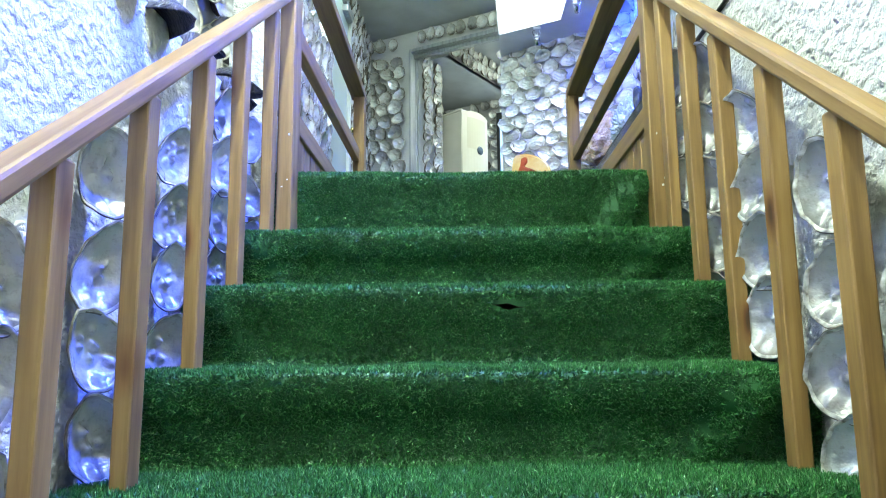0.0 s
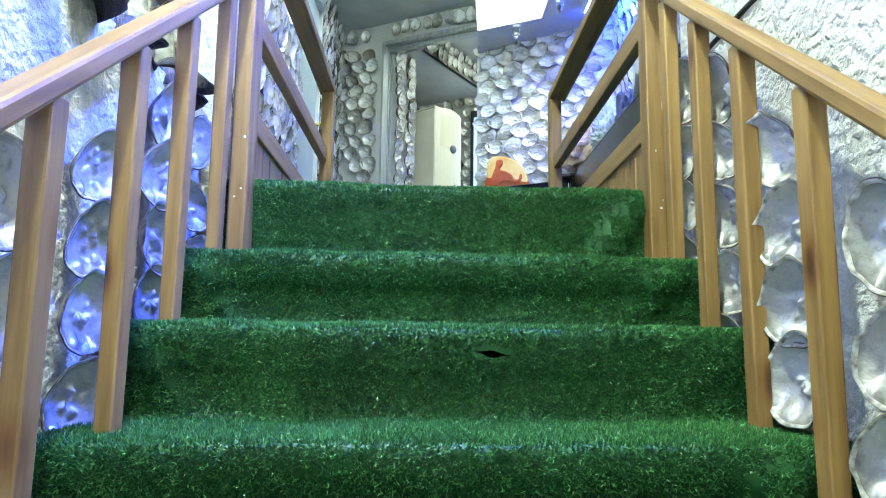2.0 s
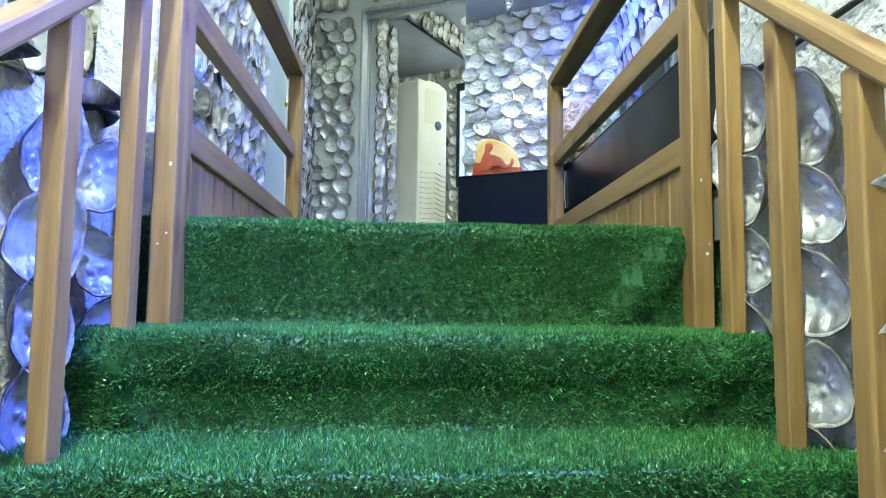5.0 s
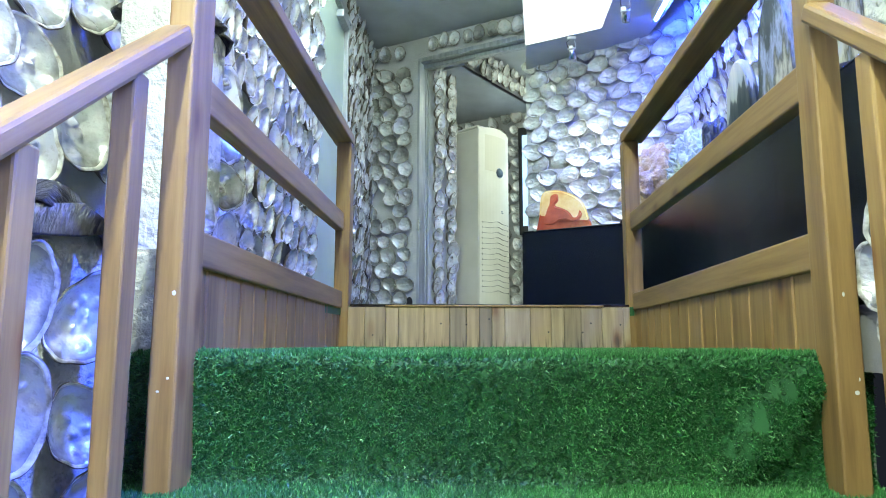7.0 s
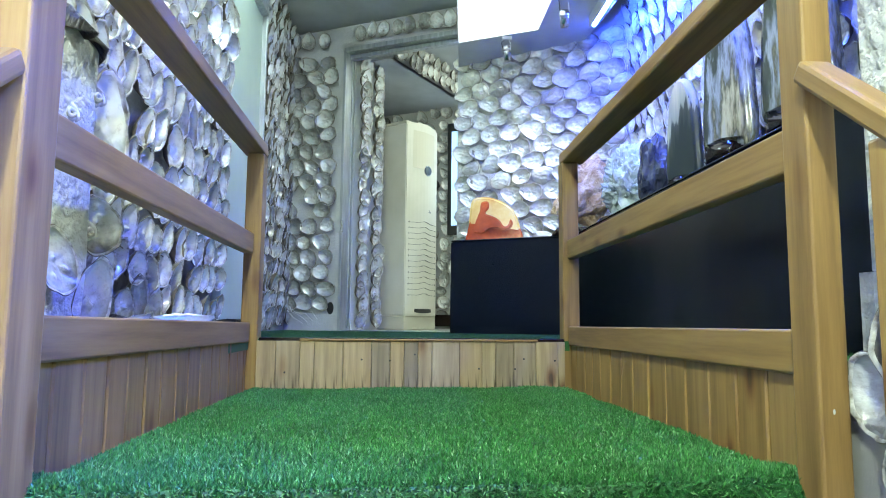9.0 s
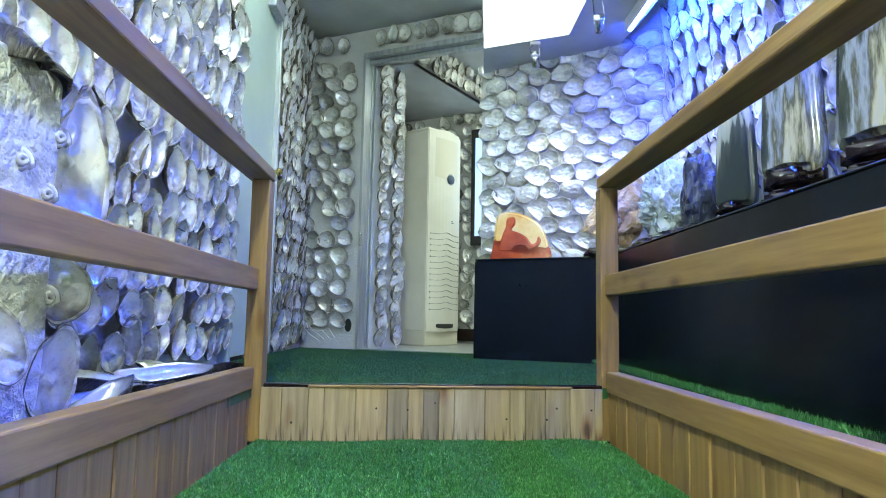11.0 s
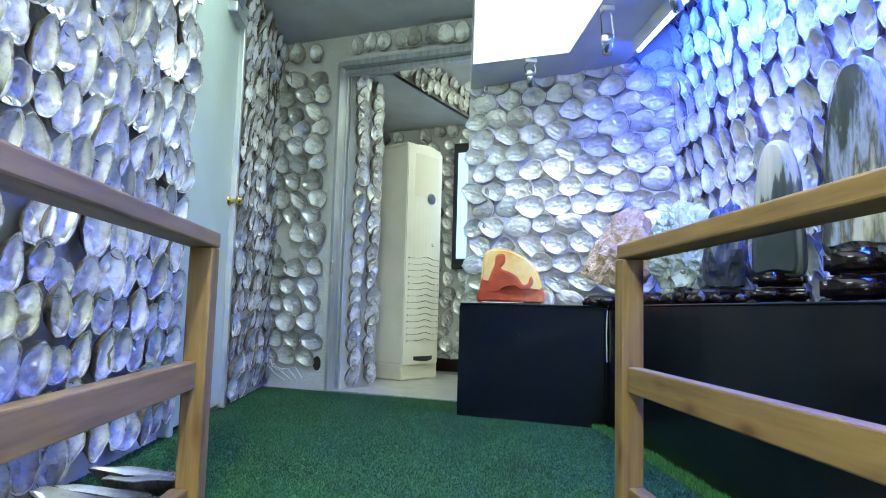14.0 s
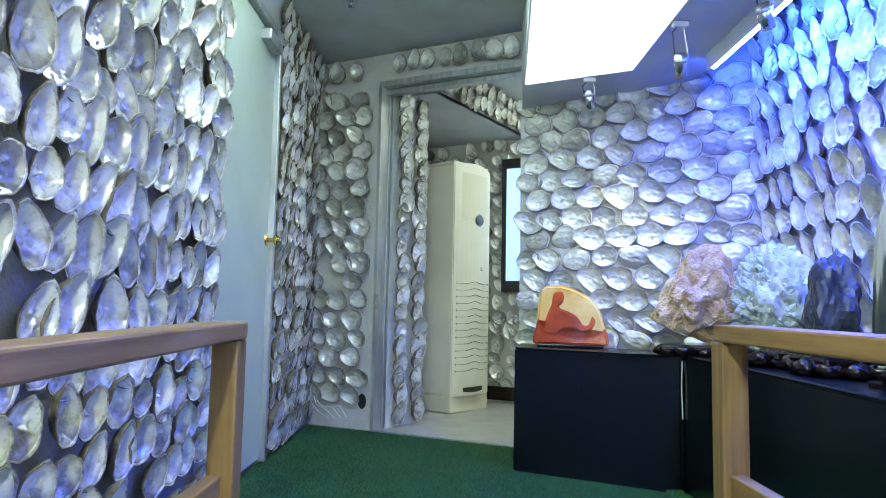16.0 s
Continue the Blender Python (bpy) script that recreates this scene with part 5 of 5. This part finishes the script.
plate((1.06, 0.24), 0.145, 0.395, 0.055, MOUNTAIN, -62, "arched cream polished stone with dark markings on a lacquered stand", 2, 0.088)
plate((1.06, -0.12), 0.18, 0.47, 0.08, PETRIFIED, -66, "tall polished banded stone on a tiered black lacquered stand", 2, 0.125)
plate((1.07, -0.50), 0.21, 0.50, 0.10, PETRIFIED, -68, "broad polished green-brown stone on a black lacquered stand", 2, 0.115)
plate((1.08, -0.88), 0.20, 0.40, 0.08, PETRIFIED, -70, "polished banded stone on a black lacquered stand", 2, 0.11)

# ---- spotlights under the lowered ceiling, and the two added blue ones ----
for eye, target in SPOTS + [row[:2] for row in ADDED_BLUES]:
    e_, t_ = Vector(eye), Vector(target)
    d = (t_ - e_).normalized()
    sp = empty("spotlight", (eye[0] - 0.02, eye[1] - 0.03, SOFZ), label="small silver spotlight on a swivel arm; the two blue ones are added", category="spotlight", group="spotlights")
    m = look(eye, target)
    m.translation = e_ - d * 0.045
    hd = part("head", cylinder(0.021, 0.023, 0.085, 20, 0.002), CHROME, sp, "silver lamp head", m, True)
    part("collar", cylinder(0.0245, 0.0245, 0.012, 20), ALU, hd, "dull ring", m @ pose(0, 0, 0.02), True)
    top_ = e_ - d * 0.05
    part("mount", box(0.055, 0.03, 0.022, 0.004), SOFFIT, sp, "white mount", pose(top_.x, top_.y, SOFZ - 0.014))
    rod([(top_.x + 0.014, top_.y, SOFZ - 0.024), (top_.x + 0.026, top_.y, top_.z + 0.05), (top_.x + 0.022, top_.y, top_.z + 0.015)], 0.0035, "arm", CHROME, sp, "thin metal arm")
    rod([(top_.x - 0.014, top_.y, SOFZ - 0.024), (top_.x - 0.035, top_.y - 0.02, SOFZ - 0.05), (top_.x - 0.02, top_.y, top_.z + 0.01)], 0.0022, "wire", SLOT, sp, "dark wire")

# ---- sprinkler under the ceiling ----
sk = empty("sprinkler", (-0.56, 1.75, CEILZ), label="small metal sprinkler on the grey ceiling", category="sprinkler")
part("plate", cylinder(0.032, 0.028, 0.008, 22, 0.002), ALU, sk, "flat metal plate", pose(-0.56, 1.75, CEILZ - 0.004), True)
part("stem", cylinder(0.008, 0.008, 0.035, 12), CHROME, sk, "", pose(-0.56, 1.75, CEILZ - 0.024), True)
part("deflector", cylinder(0.018, 0.018, 0.003, 16), CHROME, sk, "", pose(-0.56, 1.75, CEILZ - 0.043), True)
